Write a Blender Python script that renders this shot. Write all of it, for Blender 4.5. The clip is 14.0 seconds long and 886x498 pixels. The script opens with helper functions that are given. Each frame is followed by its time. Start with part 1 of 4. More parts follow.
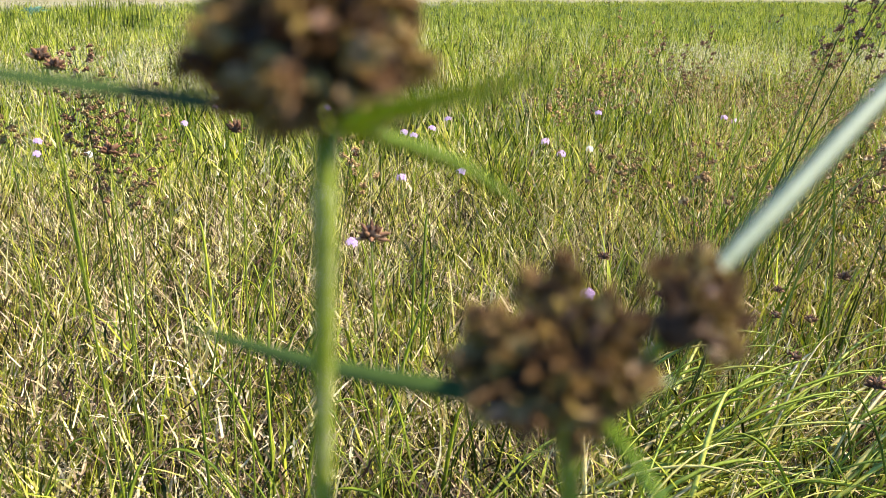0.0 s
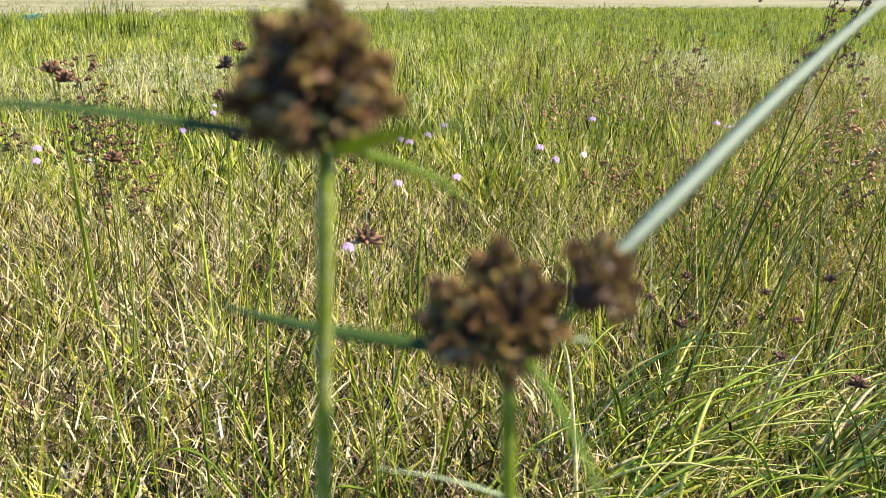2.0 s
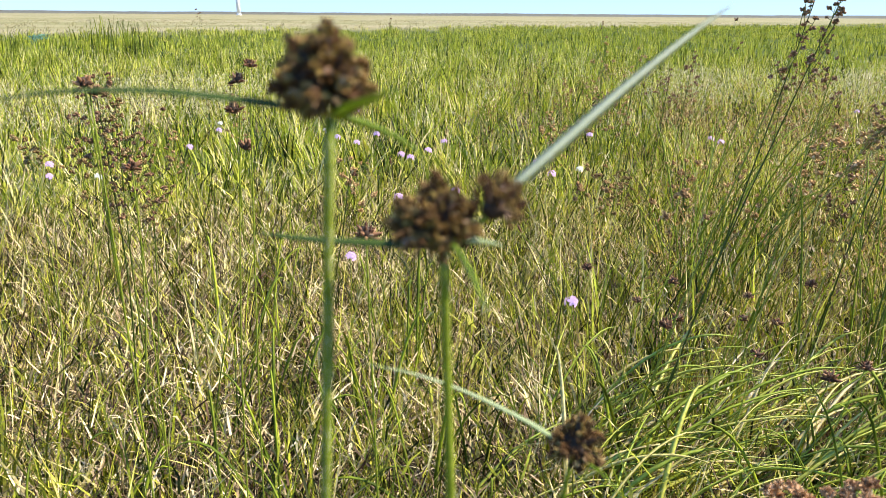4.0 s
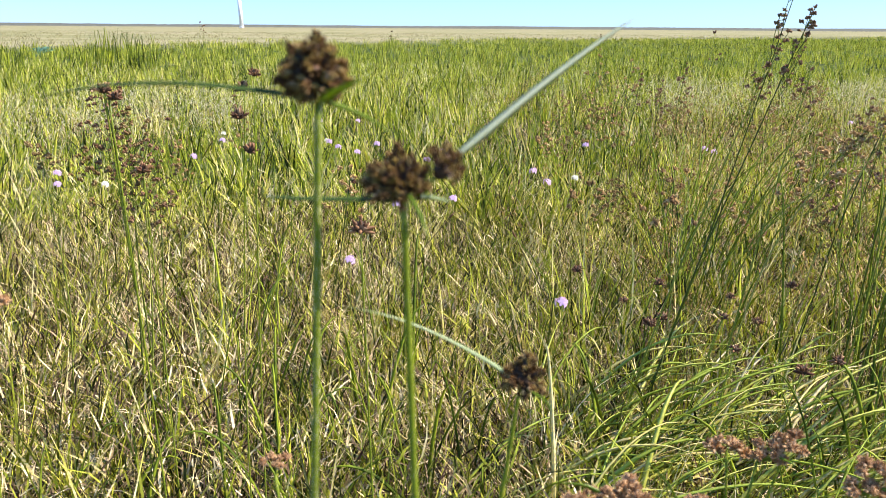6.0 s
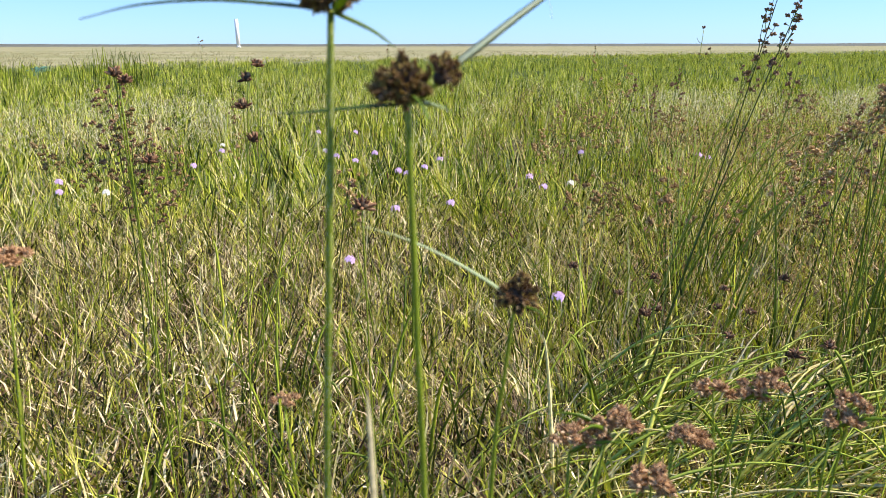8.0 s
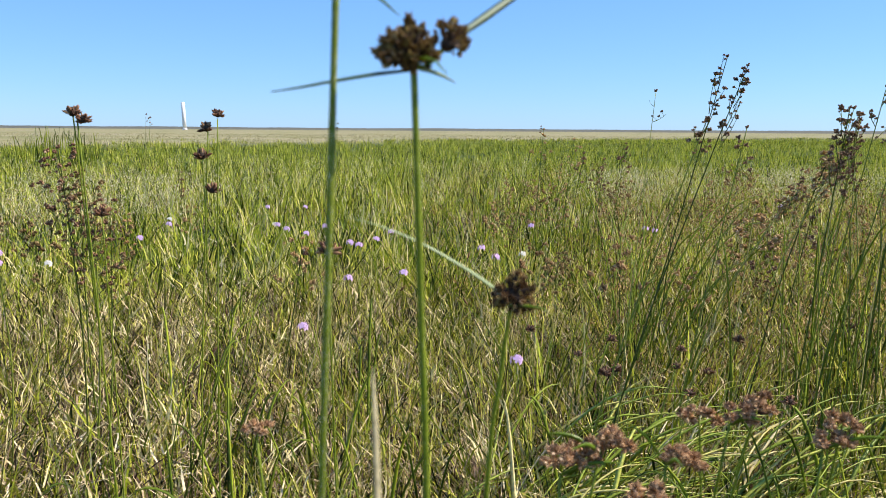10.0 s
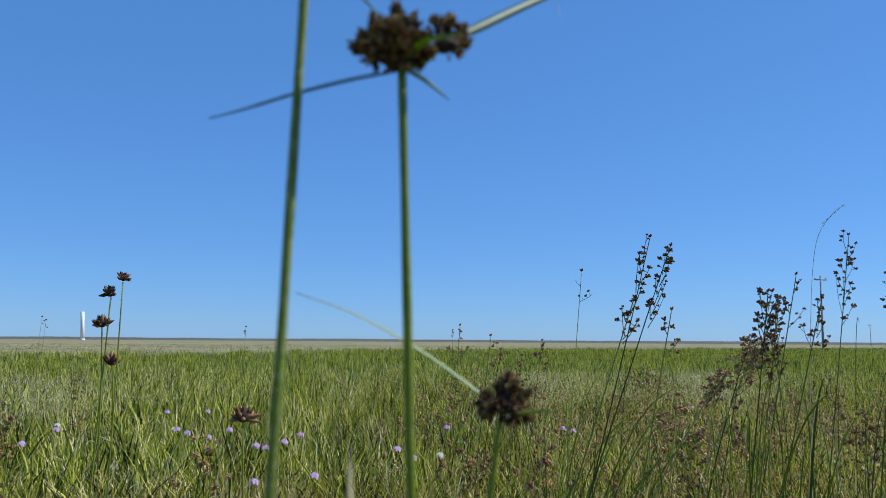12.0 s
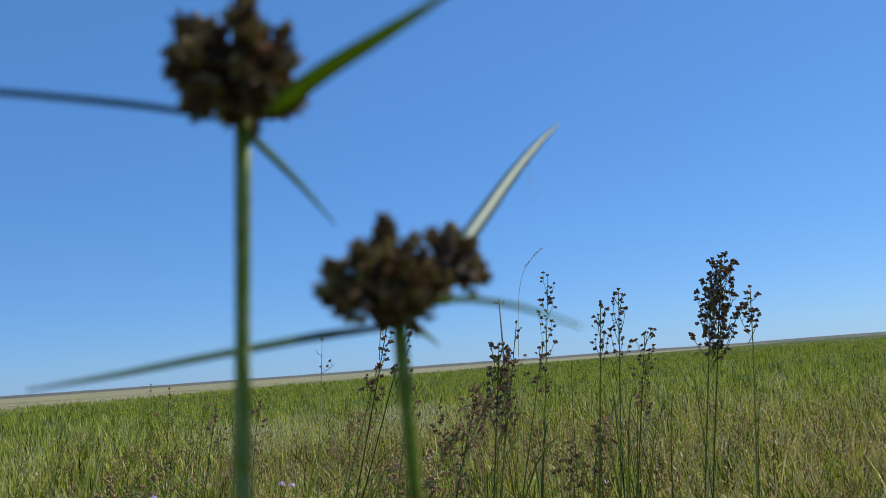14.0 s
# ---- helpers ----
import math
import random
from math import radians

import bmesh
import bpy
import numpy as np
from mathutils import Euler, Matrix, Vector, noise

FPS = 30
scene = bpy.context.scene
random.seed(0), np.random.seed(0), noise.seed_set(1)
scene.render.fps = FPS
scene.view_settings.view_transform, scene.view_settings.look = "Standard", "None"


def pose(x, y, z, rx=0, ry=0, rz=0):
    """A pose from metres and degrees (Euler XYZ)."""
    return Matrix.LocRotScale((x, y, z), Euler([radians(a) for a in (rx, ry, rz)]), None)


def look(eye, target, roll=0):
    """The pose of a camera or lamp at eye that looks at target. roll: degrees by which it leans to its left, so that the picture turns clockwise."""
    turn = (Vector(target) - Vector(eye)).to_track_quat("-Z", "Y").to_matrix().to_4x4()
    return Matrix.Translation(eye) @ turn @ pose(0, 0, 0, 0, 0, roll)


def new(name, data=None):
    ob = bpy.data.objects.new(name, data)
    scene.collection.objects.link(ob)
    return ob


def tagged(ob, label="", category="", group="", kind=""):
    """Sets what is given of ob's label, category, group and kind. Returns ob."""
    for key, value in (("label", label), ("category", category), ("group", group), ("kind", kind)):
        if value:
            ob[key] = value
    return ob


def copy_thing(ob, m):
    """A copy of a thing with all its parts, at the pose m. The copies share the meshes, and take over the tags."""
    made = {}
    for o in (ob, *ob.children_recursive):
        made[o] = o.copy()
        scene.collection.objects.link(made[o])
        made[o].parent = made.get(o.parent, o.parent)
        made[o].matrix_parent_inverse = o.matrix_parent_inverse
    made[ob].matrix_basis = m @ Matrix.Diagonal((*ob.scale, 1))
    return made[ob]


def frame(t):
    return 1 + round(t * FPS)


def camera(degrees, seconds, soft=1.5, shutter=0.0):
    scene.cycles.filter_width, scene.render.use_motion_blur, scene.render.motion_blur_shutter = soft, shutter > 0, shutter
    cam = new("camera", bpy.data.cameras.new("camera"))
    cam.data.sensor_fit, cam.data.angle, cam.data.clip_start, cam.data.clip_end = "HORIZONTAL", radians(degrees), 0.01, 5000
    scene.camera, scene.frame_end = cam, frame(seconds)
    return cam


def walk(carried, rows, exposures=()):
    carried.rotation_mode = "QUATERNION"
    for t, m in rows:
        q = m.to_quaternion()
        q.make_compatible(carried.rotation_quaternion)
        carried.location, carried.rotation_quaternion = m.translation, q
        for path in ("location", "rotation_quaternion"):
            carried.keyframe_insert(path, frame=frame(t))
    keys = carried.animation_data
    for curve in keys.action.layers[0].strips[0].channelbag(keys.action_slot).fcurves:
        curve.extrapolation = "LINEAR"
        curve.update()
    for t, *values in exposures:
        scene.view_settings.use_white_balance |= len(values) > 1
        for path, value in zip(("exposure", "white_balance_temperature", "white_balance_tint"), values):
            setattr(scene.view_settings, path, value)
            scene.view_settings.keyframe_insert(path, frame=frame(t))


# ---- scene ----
cam = camera(54.6, 14.0, soft=0.75)
PATH = [
    (0, look((-0.0107, -0.0690, 0.6866), (-0.0112, 1.8459, 0.1086), 0.7)),
    (0.5, look((-0.0135, -0.0710, 0.6927), (-0.0153, 1.8421, 0.1086), 0.7)),
    (1, look((-0.0100, -0.0741, 0.6944), (-0.0046, 1.8396, 0.1133), 0.8)),
    (1.5, look((-0.0076, -0.0858, 0.6922), (0.0001, 1.8295, 0.1191), 0.9)),
    (2, look((-0.0074, -0.0951, 0.6923), (-0.0010, 1.8235, 0.1273), 0.6)),
    (2.5, look((-0.0009, -0.1105, 0.6920), (0.0012, 1.8120, 0.1400), 0.4)),
    (3, look((-0.0002, -0.1249, 0.6938), (0.0001, 1.7990, 0.1478), 0.3)),
    (5.5, look((0.0086, -0.2052, 0.6938), (0.0044, 1.7318, 0.1958), 0.5)),
    (6, look((0.0117, -0.2166, 0.6938), (0.0063, 1.7197, 0.1958), 0.4)),
    (6.5, look((0.0116, -0.2344, 0.6955), (0.0094, 1.7022, 0.1955), 0.3)),
    (7, look((0.0127, -0.2382, 0.6885), (0.0032, 1.6979, 0.1935), 0.0)),
    (9.3, look((0.0061, -0.2619, 0.6482), (0.0174, 1.7067, 0.2953), -0.1)),
    (9.5, look((0.0048, -0.2509, 0.6465), (0.0198, 1.7210, 0.3160), 0.0)),
    (10, look((-0.0059, -0.2416, 0.6342), (0.1184, 1.7358, 0.3612), 0.4)),
    (10.5, look((-0.0189, -0.2354, 0.6272), (0.1582, 1.7508, 0.4713), 0.4)),
    (11, look((-0.0264, -0.2107, 0.6168), (0.1748, 1.7788, 0.5847), 0.3)),
    (11.5, look((-0.0216, -0.1956, 0.6010), (0.1880, 1.7901, 0.7220), 0.3)),
    (12, look((-0.0202, -0.1798, 0.5922), (0.3110, 1.7814, 0.8073), 0.4)),
    (12.5, look((-0.0171, -0.1733, 0.6062), (0.4176, 1.7599, 0.8713), -0.6)),
    (12.8, look((-0.0174, -0.1839, 0.6150), (0.4670, 1.7382, 0.8800), -1.8)),
    (13, look((-0.0205, -0.1815, 0.6185), (0.5134, 1.7276, 0.8885), -2.3)),
    (13.5, look((-0.0311, -0.1544, 0.6342), (0.6719, 1.6982, 0.9032), -3.3)),
    (14, look((-0.0513, -0.1039, 0.6448), (0.9377, 1.6135, 0.9158), -4.2)),
]
walk(cam, PATH, [(0, 1.2, 7200, 12), (3, 1.13, 7200, 12), (7, 1.0, 7100, 12), (9.5, 0.69, 6950, 12), (10.5, 0.42, 7050, 11), (10.8, 0.18, 6500, 10), (11.1, 0.0, 6250, 8), (12.6, -0.03, 6150, 8), (13.3, -0.05, 6150, 8), (14, -0.05, 6350, 8)])


# a small fixed aperture; the far meadow is in focus
cam.data.dof.use_dof = True
cam.data.dof.focus_distance = 1.7
cam.data.dof.aperture_fstop = 24.0

# ---- daylight ----
SUN_ELEVATION, SUN_AZIMUTH = radians(48), radians(90)   # azimuth from +y towards +x
world = bpy.data.worlds.new("clear_sky")
scene.world = world
world.use_nodes = True
wn = world.node_tree.nodes
sky = wn.new("ShaderNodeTexSky")
sky.sky_type = "NISHITA"
sky.sun_disc = False
sky.sun_elevation, sky.sun_rotation = SUN_ELEVATION, SUN_AZIMUTH
sky.air_density, sky.dust_density, sky.ozone_density = 1.0, 0.3, 4.0
sky.altitude = 1200
wn["Background"].inputs["Strength"].default_value = 0.112
clear = wn.new("ShaderNodeMix")   # a very clear, deep blue day
clear.data_type, clear.blend_type = "RGBA", "MULTIPLY"
clear.inputs["Factor"].default_value, clear.inputs["B"].default_value = 1.0, (0.64, 0.83, 1.10, 1)
world.node_tree.links.new(sky.outputs["Color"], clear.inputs["A"])
even = wn.new("ShaderNodeMix")   # and evenly blue down to the horizon
even.data_type = "RGBA"
even.inputs["Factor"].default_value, even.inputs["B"].default_value = 0.42, (1.02, 3.1, 7.3, 1)
world.node_tree.links.new(clear.outputs["Result"], even.inputs["A"])
world.node_tree.links.new(even.outputs["Result"], wn["Background"].inputs["Color"])
SUN_WAY = Vector((math.cos(SUN_ELEVATION) * math.sin(SUN_AZIMUTH), math.cos(SUN_ELEVATION) * math.cos(SUN_AZIMUTH), math.sin(SUN_ELEVATION)))
sun = new("sun", bpy.data.lights.new("sun", "SUN"))
sun.data.energy, sun.data.angle, sun.data.color = 5.0, radians(0.5), (1.0, 0.95, 0.86)
sun.matrix_world = look(SUN_WAY * 50, (0, 0, 0))

# ---- materials ----


def nodes_of(name):
    m = bpy.data.materials.new(name)
    m.use_nodes = True
    m.node_tree.nodes.clear()
    return m, m.node_tree.nodes, m.node_tree.links


def ramp_of(nodes, stops, mode="LINEAR"):
    r = nodes.new("ShaderNodeValToRGB")
    r.color_ramp.interpolation = mode
    while len(r.color_ramp.elements) < len(stops):
        r.color_ramp.elements.new(0.5)
    for e, (at, c) in zip(r.color_ramp.elements, stops):
        e.position, e.color = at, (*c, 1)
    return r


def plant_mat(name, stops, source="island", rough=0.45, through_light=0.3, gloss=0.4, grain=300.0, grain_amount=0.35, bump=0.0, patches=1.2, patchy=0.0, own=1.0, tip=None):
    """A leaf, stem or seed surface: colour by piece, fine grain along it, and light that passes through it."""
    m, n, l = nodes_of(name)
    out = n.new("ShaderNodeOutputMaterial")
    if source == "island":
        near_by = n.new("ShaderNodeNewGeometry")
        slow = n.new("ShaderNodeTexNoise")
        slow.inputs["Scale"].default_value, slow.inputs["Detail"].default_value = patches, 4
        l.new(near_by.outputs["Position"], slow.inputs["Vector"])
        shift = n.new("ShaderNodeMapRange")
        shift.inputs["From Min"].default_value, shift.inputs["From Max"].default_value = 0.3, 0.7
        shift.inputs["To Min"].default_value, shift.inputs["To Max"].default_value = -patchy, patchy
        l.new(slow.outputs["Fac"], shift.inputs["Value"])
        alone = n.new("ShaderNodeMapRange")
        alone.inputs["To Min"].default_value, alone.inputs["To Max"].default_value = 0.5 - own / 2, 0.5 + own / 2
        l.new(near_by.outputs["Random Per Island"], alone.inputs["Value"])
        add = n.new("ShaderNodeMath")
        add.use_clamp = True
        l.new(alone.outputs["Result"], add.inputs[0])
        l.new(shift.outputs["Result"], add.inputs[1])
        pick = add.outputs["Value"]
    elif source == "object":
        pick = n.new("ShaderNodeObjectInfo").outputs["Random"]
    else:
        wide = n.new("ShaderNodeTexNoise")
        wide.inputs["Scale"].default_value = source
        pick = wide.outputs["Fac"]
    ramp = ramp_of(n, stops)
    l.new(pick, ramp.inputs["Fac"])
    tex = n.new("ShaderNodeTexNoise")
    tex.inputs["Scale"].default_value, tex.inputs["Detail"].default_value = grain, 3
    geo = n.new("ShaderNodeNewGeometry")
    l.new(geo.outputs["Position"], tex.inputs["Vector"])
    mul = n.new("ShaderNodeMapRange")
    mul.inputs["To Min"].default_value, mul.inputs["To Max"].default_value = 1 - grain_amount, 1 + grain_amount
    mul.inputs["From Min"].default_value, mul.inputs["From Max"].default_value = 0.25, 0.75
    l.new(tex.outputs["Fac"], mul.inputs["Value"])
    col = n.new("ShaderNodeVectorMath")
    col.operation = "SCALE"
    l.new(ramp.outputs["Color"], col.inputs[0])
    l.new(mul.outputs["Result"], col.inputs["Scale"])
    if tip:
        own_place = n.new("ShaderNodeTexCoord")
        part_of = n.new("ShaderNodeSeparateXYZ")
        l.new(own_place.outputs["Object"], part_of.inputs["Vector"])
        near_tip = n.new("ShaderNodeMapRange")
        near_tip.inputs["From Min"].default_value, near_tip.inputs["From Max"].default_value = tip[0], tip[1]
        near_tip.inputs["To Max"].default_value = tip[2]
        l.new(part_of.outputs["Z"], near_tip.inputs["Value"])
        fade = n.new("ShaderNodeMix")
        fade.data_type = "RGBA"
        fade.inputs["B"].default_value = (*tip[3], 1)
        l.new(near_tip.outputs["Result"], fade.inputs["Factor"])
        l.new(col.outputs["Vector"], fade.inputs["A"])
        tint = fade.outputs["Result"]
    else:
        tint = col.outputs["Vector"]
    p = n.new("ShaderNodeBsdfPrincipled")
    p.inputs["Roughness"].default_value = rough
    p.inputs["Specular IOR Level"].default_value = gloss
    l.new(tint, p.inputs["Base Color"])
    if bump:
        b = n.new("ShaderNodeBump")
        b.inputs["Strength"].default_value, b.inputs["Distance"].default_value = bump, 0.0004
        l.new(tex.outputs["Fac"], b.inputs["Height"])
        l.new(b.outputs["Normal"], p.inputs["Normal"])
    if through_light:
        t = n.new("ShaderNodeBsdfTranslucent")
        warm = n.new("ShaderNodeMix")
        warm.data_type, warm.blend_type = "RGBA", "MULTIPLY"
        warm.inputs["Factor"].default_value = 1.0
        warm.inputs["B"].default_value = (1.25, 1.15, 0.6, 1)
        l.new(tint, warm.inputs["A"])
        l.new(warm.outputs["Result"], t.inputs["Color"])
        mix = n.new("ShaderNodeMixShader")
        mix.inputs["Fac"].default_value = through_light
        l.new(p.outputs["BSDF"], mix.inputs[1])
        l.new(t.outputs["BSDF"], mix.inputs[2])
        l.new(mix.outputs["Shader"], out.inputs["Surface"])
    else:
        l.new(p.outputs["BSDF"], out.inputs["Surface"])
    return m


def ground_mat():
    """Brown earth and thatch under the meadow, darkened for the shade between blades, short dry grass on the plain
    beyond it.
    """
    m, n, l = nodes_of("meadow_ground")
    out = n.new("ShaderNodeOutputMaterial")
    geo = n.new("ShaderNodeNewGeometry")
    fine = n.new("ShaderNodeTexNoise")
    fine.inputs["Scale"].default_value, fine.inputs["Detail"].default_value = 60, 6
    l.new(geo.outputs["Position"], fine.inputs["Vector"])
    wide = n.new("ShaderNodeTexNoise")
    wide.inputs["Scale"].default_value, wide.inputs["Detail"].default_value = 0.05, 5
    l.new(geo.outputs["Position"], wide.inputs["Vector"])
    # earth tones halved: shade in the gaps of the grass is painted in
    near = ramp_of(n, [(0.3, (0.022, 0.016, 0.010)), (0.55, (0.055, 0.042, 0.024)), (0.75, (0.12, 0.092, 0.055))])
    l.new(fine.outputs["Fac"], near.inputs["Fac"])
    far = ramp_of(n, [(0.3, (0.21, 0.19, 0.10)), (0.45, (0.29, 0.255, 0.145)), (0.55, (0.19, 0.185, 0.08)), (0.7, (0.33, 0.285, 0.17))])
    l.new(wide.outputs["Fac"], far.inputs["Fac"])
    dist = n.new("ShaderNodeVectorMath")
    dist.operation = "LENGTH"
    l.new(geo.outputs["Position"], dist.inputs[0])
    edge = n.new("ShaderNodeMapRange")
    edge.inputs["From Min"].default_value, edge.inputs["From Max"].default_value = 38, 54
    place = n.new("ShaderNodeSeparateXYZ")
    l.new(geo.outputs["Position"], place.inputs["Vector"])
    slant = n.new("ShaderNodeMath")   # the meadow reaches further out on one side
    slant.operation, slant.inputs[1].default_value = "MULTIPLY_ADD", -1.25
    l.new(place.outputs["X"], slant.inputs[0])
    l.new(dist.outputs["Value"], slant.inputs[2])
    l.new(slant.outputs["Value"], edge.inputs["Value"])
    mix = n.new("ShaderNodeMix")
    mix.data_type = "RGBA"
    l.new(edge.outputs["Result"], mix.inputs["Factor"])
    # short green turf from a few metres on, with bare patches, also darkened for shade
    clump = n.new("ShaderNodeTexNoise")
    clump.inputs["Scale"].default_value, clump.inputs["Detail"].default_value = 5.0, 8
    l.new(geo.outputs["Position"], clump.inputs["Vector"])
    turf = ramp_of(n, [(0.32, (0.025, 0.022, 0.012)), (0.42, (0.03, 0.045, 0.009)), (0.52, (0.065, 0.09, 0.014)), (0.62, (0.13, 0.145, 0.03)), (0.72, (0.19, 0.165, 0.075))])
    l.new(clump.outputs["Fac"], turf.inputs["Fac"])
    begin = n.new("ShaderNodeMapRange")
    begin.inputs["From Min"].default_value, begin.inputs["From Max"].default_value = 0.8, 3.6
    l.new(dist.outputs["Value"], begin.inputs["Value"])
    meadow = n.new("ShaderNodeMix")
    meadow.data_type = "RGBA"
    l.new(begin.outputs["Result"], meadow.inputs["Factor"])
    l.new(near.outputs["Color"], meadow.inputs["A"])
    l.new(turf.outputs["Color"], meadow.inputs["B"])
    l.new(meadow.outputs["Result"], mix.inputs["A"])
    l.new(far.outputs["Color"], mix.inputs["B"])
    p = n.new("ShaderNodeBsdfPrincipled")
    p.inputs["Roughness"].default_value = 0.95
    p.inputs["Specular IOR Level"].default_value = 0.1
    b = n.new("ShaderNodeBump")
    b.inputs["Strength"].default_value, b.inputs["Distance"].default_value = 0.6, 0.02
    l.new(fine.outputs["Fac"], b.inputs["Height"])
    l.new(b.outputs["Normal"], p.inputs["Normal"])
    l.new(mix.outputs["Result"], p.inputs["Base Color"])
    l.new(p.outputs["BSDF"], out.inputs["Surface"])
    return m


M_GROUND = ground_mat()
M_FRESH = plant_mat("fresh_grass", [(0.0, (0.018, 0.032, 0.005)), (0.22, (0.085, 0.128, 0.014)), (0.46, (0.275, 0.335, 0.030)), (0.7, (0.46, 0.48, 0.057)), (0.90, (0.60, 0.55, 0.12)), (1.0, (0.76, 0.67, 0.35))], grain=90, rough=0.5, through_light=0.24, gloss=0.12, patches=4.5, patchy=0.36, own=1.15)
M_NEAR = plant_mat("mixed_grass", [(0.0, (0.016, 0.023, 0.005)), (0.28, (0.075, 0.092, 0.012)), (0.52, (0.245, 0.275, 0.028)), (0.74, (0.42, 0.415, 0.060)), (0.90, (0.55, 0.48, 0.14)), (1.0, (0.72, 0.61, 0.32))], grain=160, grain_amount=0.45, rough=0.5, through_light=0.2, gloss=0.1, patches=9.0, patchy=0.36, own=1.15)
M_DRY = plant_mat("dry_grass", [(0.0, (0.030, 0.017, 0.011)), (0.3, (0.13, 0.080, 0.051)), (0.54, (0.39, 0.285, 0.165)), (0.8, (0.64, 0.51, 0.30)), (1.0, (0.80, 0.68, 0.44))], grain=160, grain_amount=0.45, rough=0.5, through_light=0.16, gloss=0.08, patches=9.0, patchy=0.36, own=1.0)
M_BELT = plant_mat("belt_grass", [(0.0, (0.026, 0.044, 0.007)), (0.22, (0.12, 0.165, 0.018)), (0.5, (0.315, 0.365, 0.037)), (0.8, (0.48, 0.49, 0.066)), (1.0, (0.60, 0.55, 0.15))], grain=40, rough=0.5, through_light=0.26, gloss=0.15, patches=2.2, patchy=0.36, own=1.0)
M_BLOWN = plant_mat("blown_grass", [(0.0, (0.15, 0.21, 0.026)), (0.35, (0.33, 0.41, 0.05)), (0.62, (0.52, 0.54, 0.11)), (0.82, (0.68, 0.59, 0.25)), (1.0, (0.80, 0.70, 0.46))], source="object", grain=160, rough=0.4, through_light=0.32, gloss=0.3)
M_LOW_BRACT = plant_mat("bract_soft_green", [(0.3, (0.22, 0.30, 0.12)), (0.6, (0.36, 0.44, 0.24)), (0.8, (0.50, 0.56, 0.40))], source=150.0, rough=0.4, through_light=0.35, gloss=0.6, grain=1500, grain_amount=0.15)
M_PLAIN = plant_mat("plain_grass", [(0.0, (0.10, 0.11, 0.03)), (0.4, (0.20, 0.175, 0.065)), (0.7, (0.28, 0.23, 0.105)), (1.0, (0.37, 0.31, 0.16))], grain=20, through_light=0.15, patches=0.15, patchy=0.3)
M_RUSH = plant_mat("rush_stem", [(0.0, (0.07, 0.11, 0.014)), (0.5, (0.23, 0.295, 0.034)), (0.85, (0.38, 0.42, 0.06)), (1.0, (0.54, 0.48, 0.17))], rough=0.5, through_light=0.25, gloss=0.1, grain=200)
M_RUSH_STEM = plant_mat("flowering_rush_stem", [(0.0, (0.05, 0.075, 0.012)), (0.5, (0.13, 0.17, 0.024)), (0.8, (0.24, 0.275, 0.045)), (1.0, (0.48, 0.41, 0.17))], source="object", rough=0.42, through_light=0.05, gloss=0.2, grain=300)
M_STEM = plant_mat("sedge_stem", [(0.30, (0.115, 0.155, 0.015)), (0.5, (0.19, 0.245, 0.022)), (0.66, (0.26, 0.31, 0.034)), (0.72, (0.46, 0.42, 0.30))], source=70.0, rough=0.36, through_light=0.1, gloss=0.16, grain=900, grain_amount=0.25, bump=0.3)
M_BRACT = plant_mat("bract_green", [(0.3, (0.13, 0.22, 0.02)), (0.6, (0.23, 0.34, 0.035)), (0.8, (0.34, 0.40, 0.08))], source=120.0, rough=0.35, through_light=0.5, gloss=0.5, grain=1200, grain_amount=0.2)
# darker copy of the bract green: the shade of the underside is in the colour
M_SHADED_BRACT = plant_mat("bract_green_shaded", [(0.3, (0.025, 0.05, 0.012)), (0.6, (0.05, 0.085, 0.02)), (0.8, (0.085, 0.12, 0.035))], source=120.0, rough=0.55, through_light=0.1, gloss=0.05, grain=1200, grain_amount=0.2)
# whitened green: the sky's white sheen on this bract is in the colour
M_SHEEN_BRACT = plant_mat("bract_white_sheen", [(0.3, (0.30, 0.37, 0.24)), (0.6, (0.46, 0.52, 0.38)), (0.8, (0.64, 0.66, 0.56))], source=150.0, rough=0.5, through_light=0.38, gloss=0.45, grain=1500, grain_amount=0.15)
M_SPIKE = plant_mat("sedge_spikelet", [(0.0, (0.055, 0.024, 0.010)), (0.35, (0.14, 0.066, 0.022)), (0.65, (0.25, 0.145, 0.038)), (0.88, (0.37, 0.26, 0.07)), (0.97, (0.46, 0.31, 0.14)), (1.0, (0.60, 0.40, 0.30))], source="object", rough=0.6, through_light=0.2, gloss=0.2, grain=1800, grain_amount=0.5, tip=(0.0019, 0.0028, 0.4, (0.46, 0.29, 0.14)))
M_SCUFFED = plant_mat("scuffed_stem", [(0.30, (0.115, 0.155, 0.015)), (0.5, (0.19, 0.245, 0.022)), (0.60, (0.25, 0.30, 0.034)), (0.645, (0.50, 0.46, 0.36))], source=130.0, rough=0.36, through_light=0.1, gloss=0.16, grain=900, grain_amount=0.25, bump=0.3)
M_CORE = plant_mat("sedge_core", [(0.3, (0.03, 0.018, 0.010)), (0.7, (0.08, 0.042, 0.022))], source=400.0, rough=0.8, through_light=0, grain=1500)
M_BROWN = plant_mat("brown_seed_head", [(0.0, (0.20, 0.10, 0.05)), (0.4, (0.44, 0.255, 0.13)), (0.8, (0.60, 0.39, 0.22)), (1.0, (0.72, 0.54, 0.36))], rough=0.85, through_light=0.3, gloss=0.08, grain=700, grain_amount=0.4)
M_STALK = plant_mat("dead_stalk", [(0.3, (0.045, 0.04, 0.022)), (0.7, (0.12, 0.095, 0.05))], source=60.0, rough=0.7, through_light=0, gloss=0.12, grain=400)
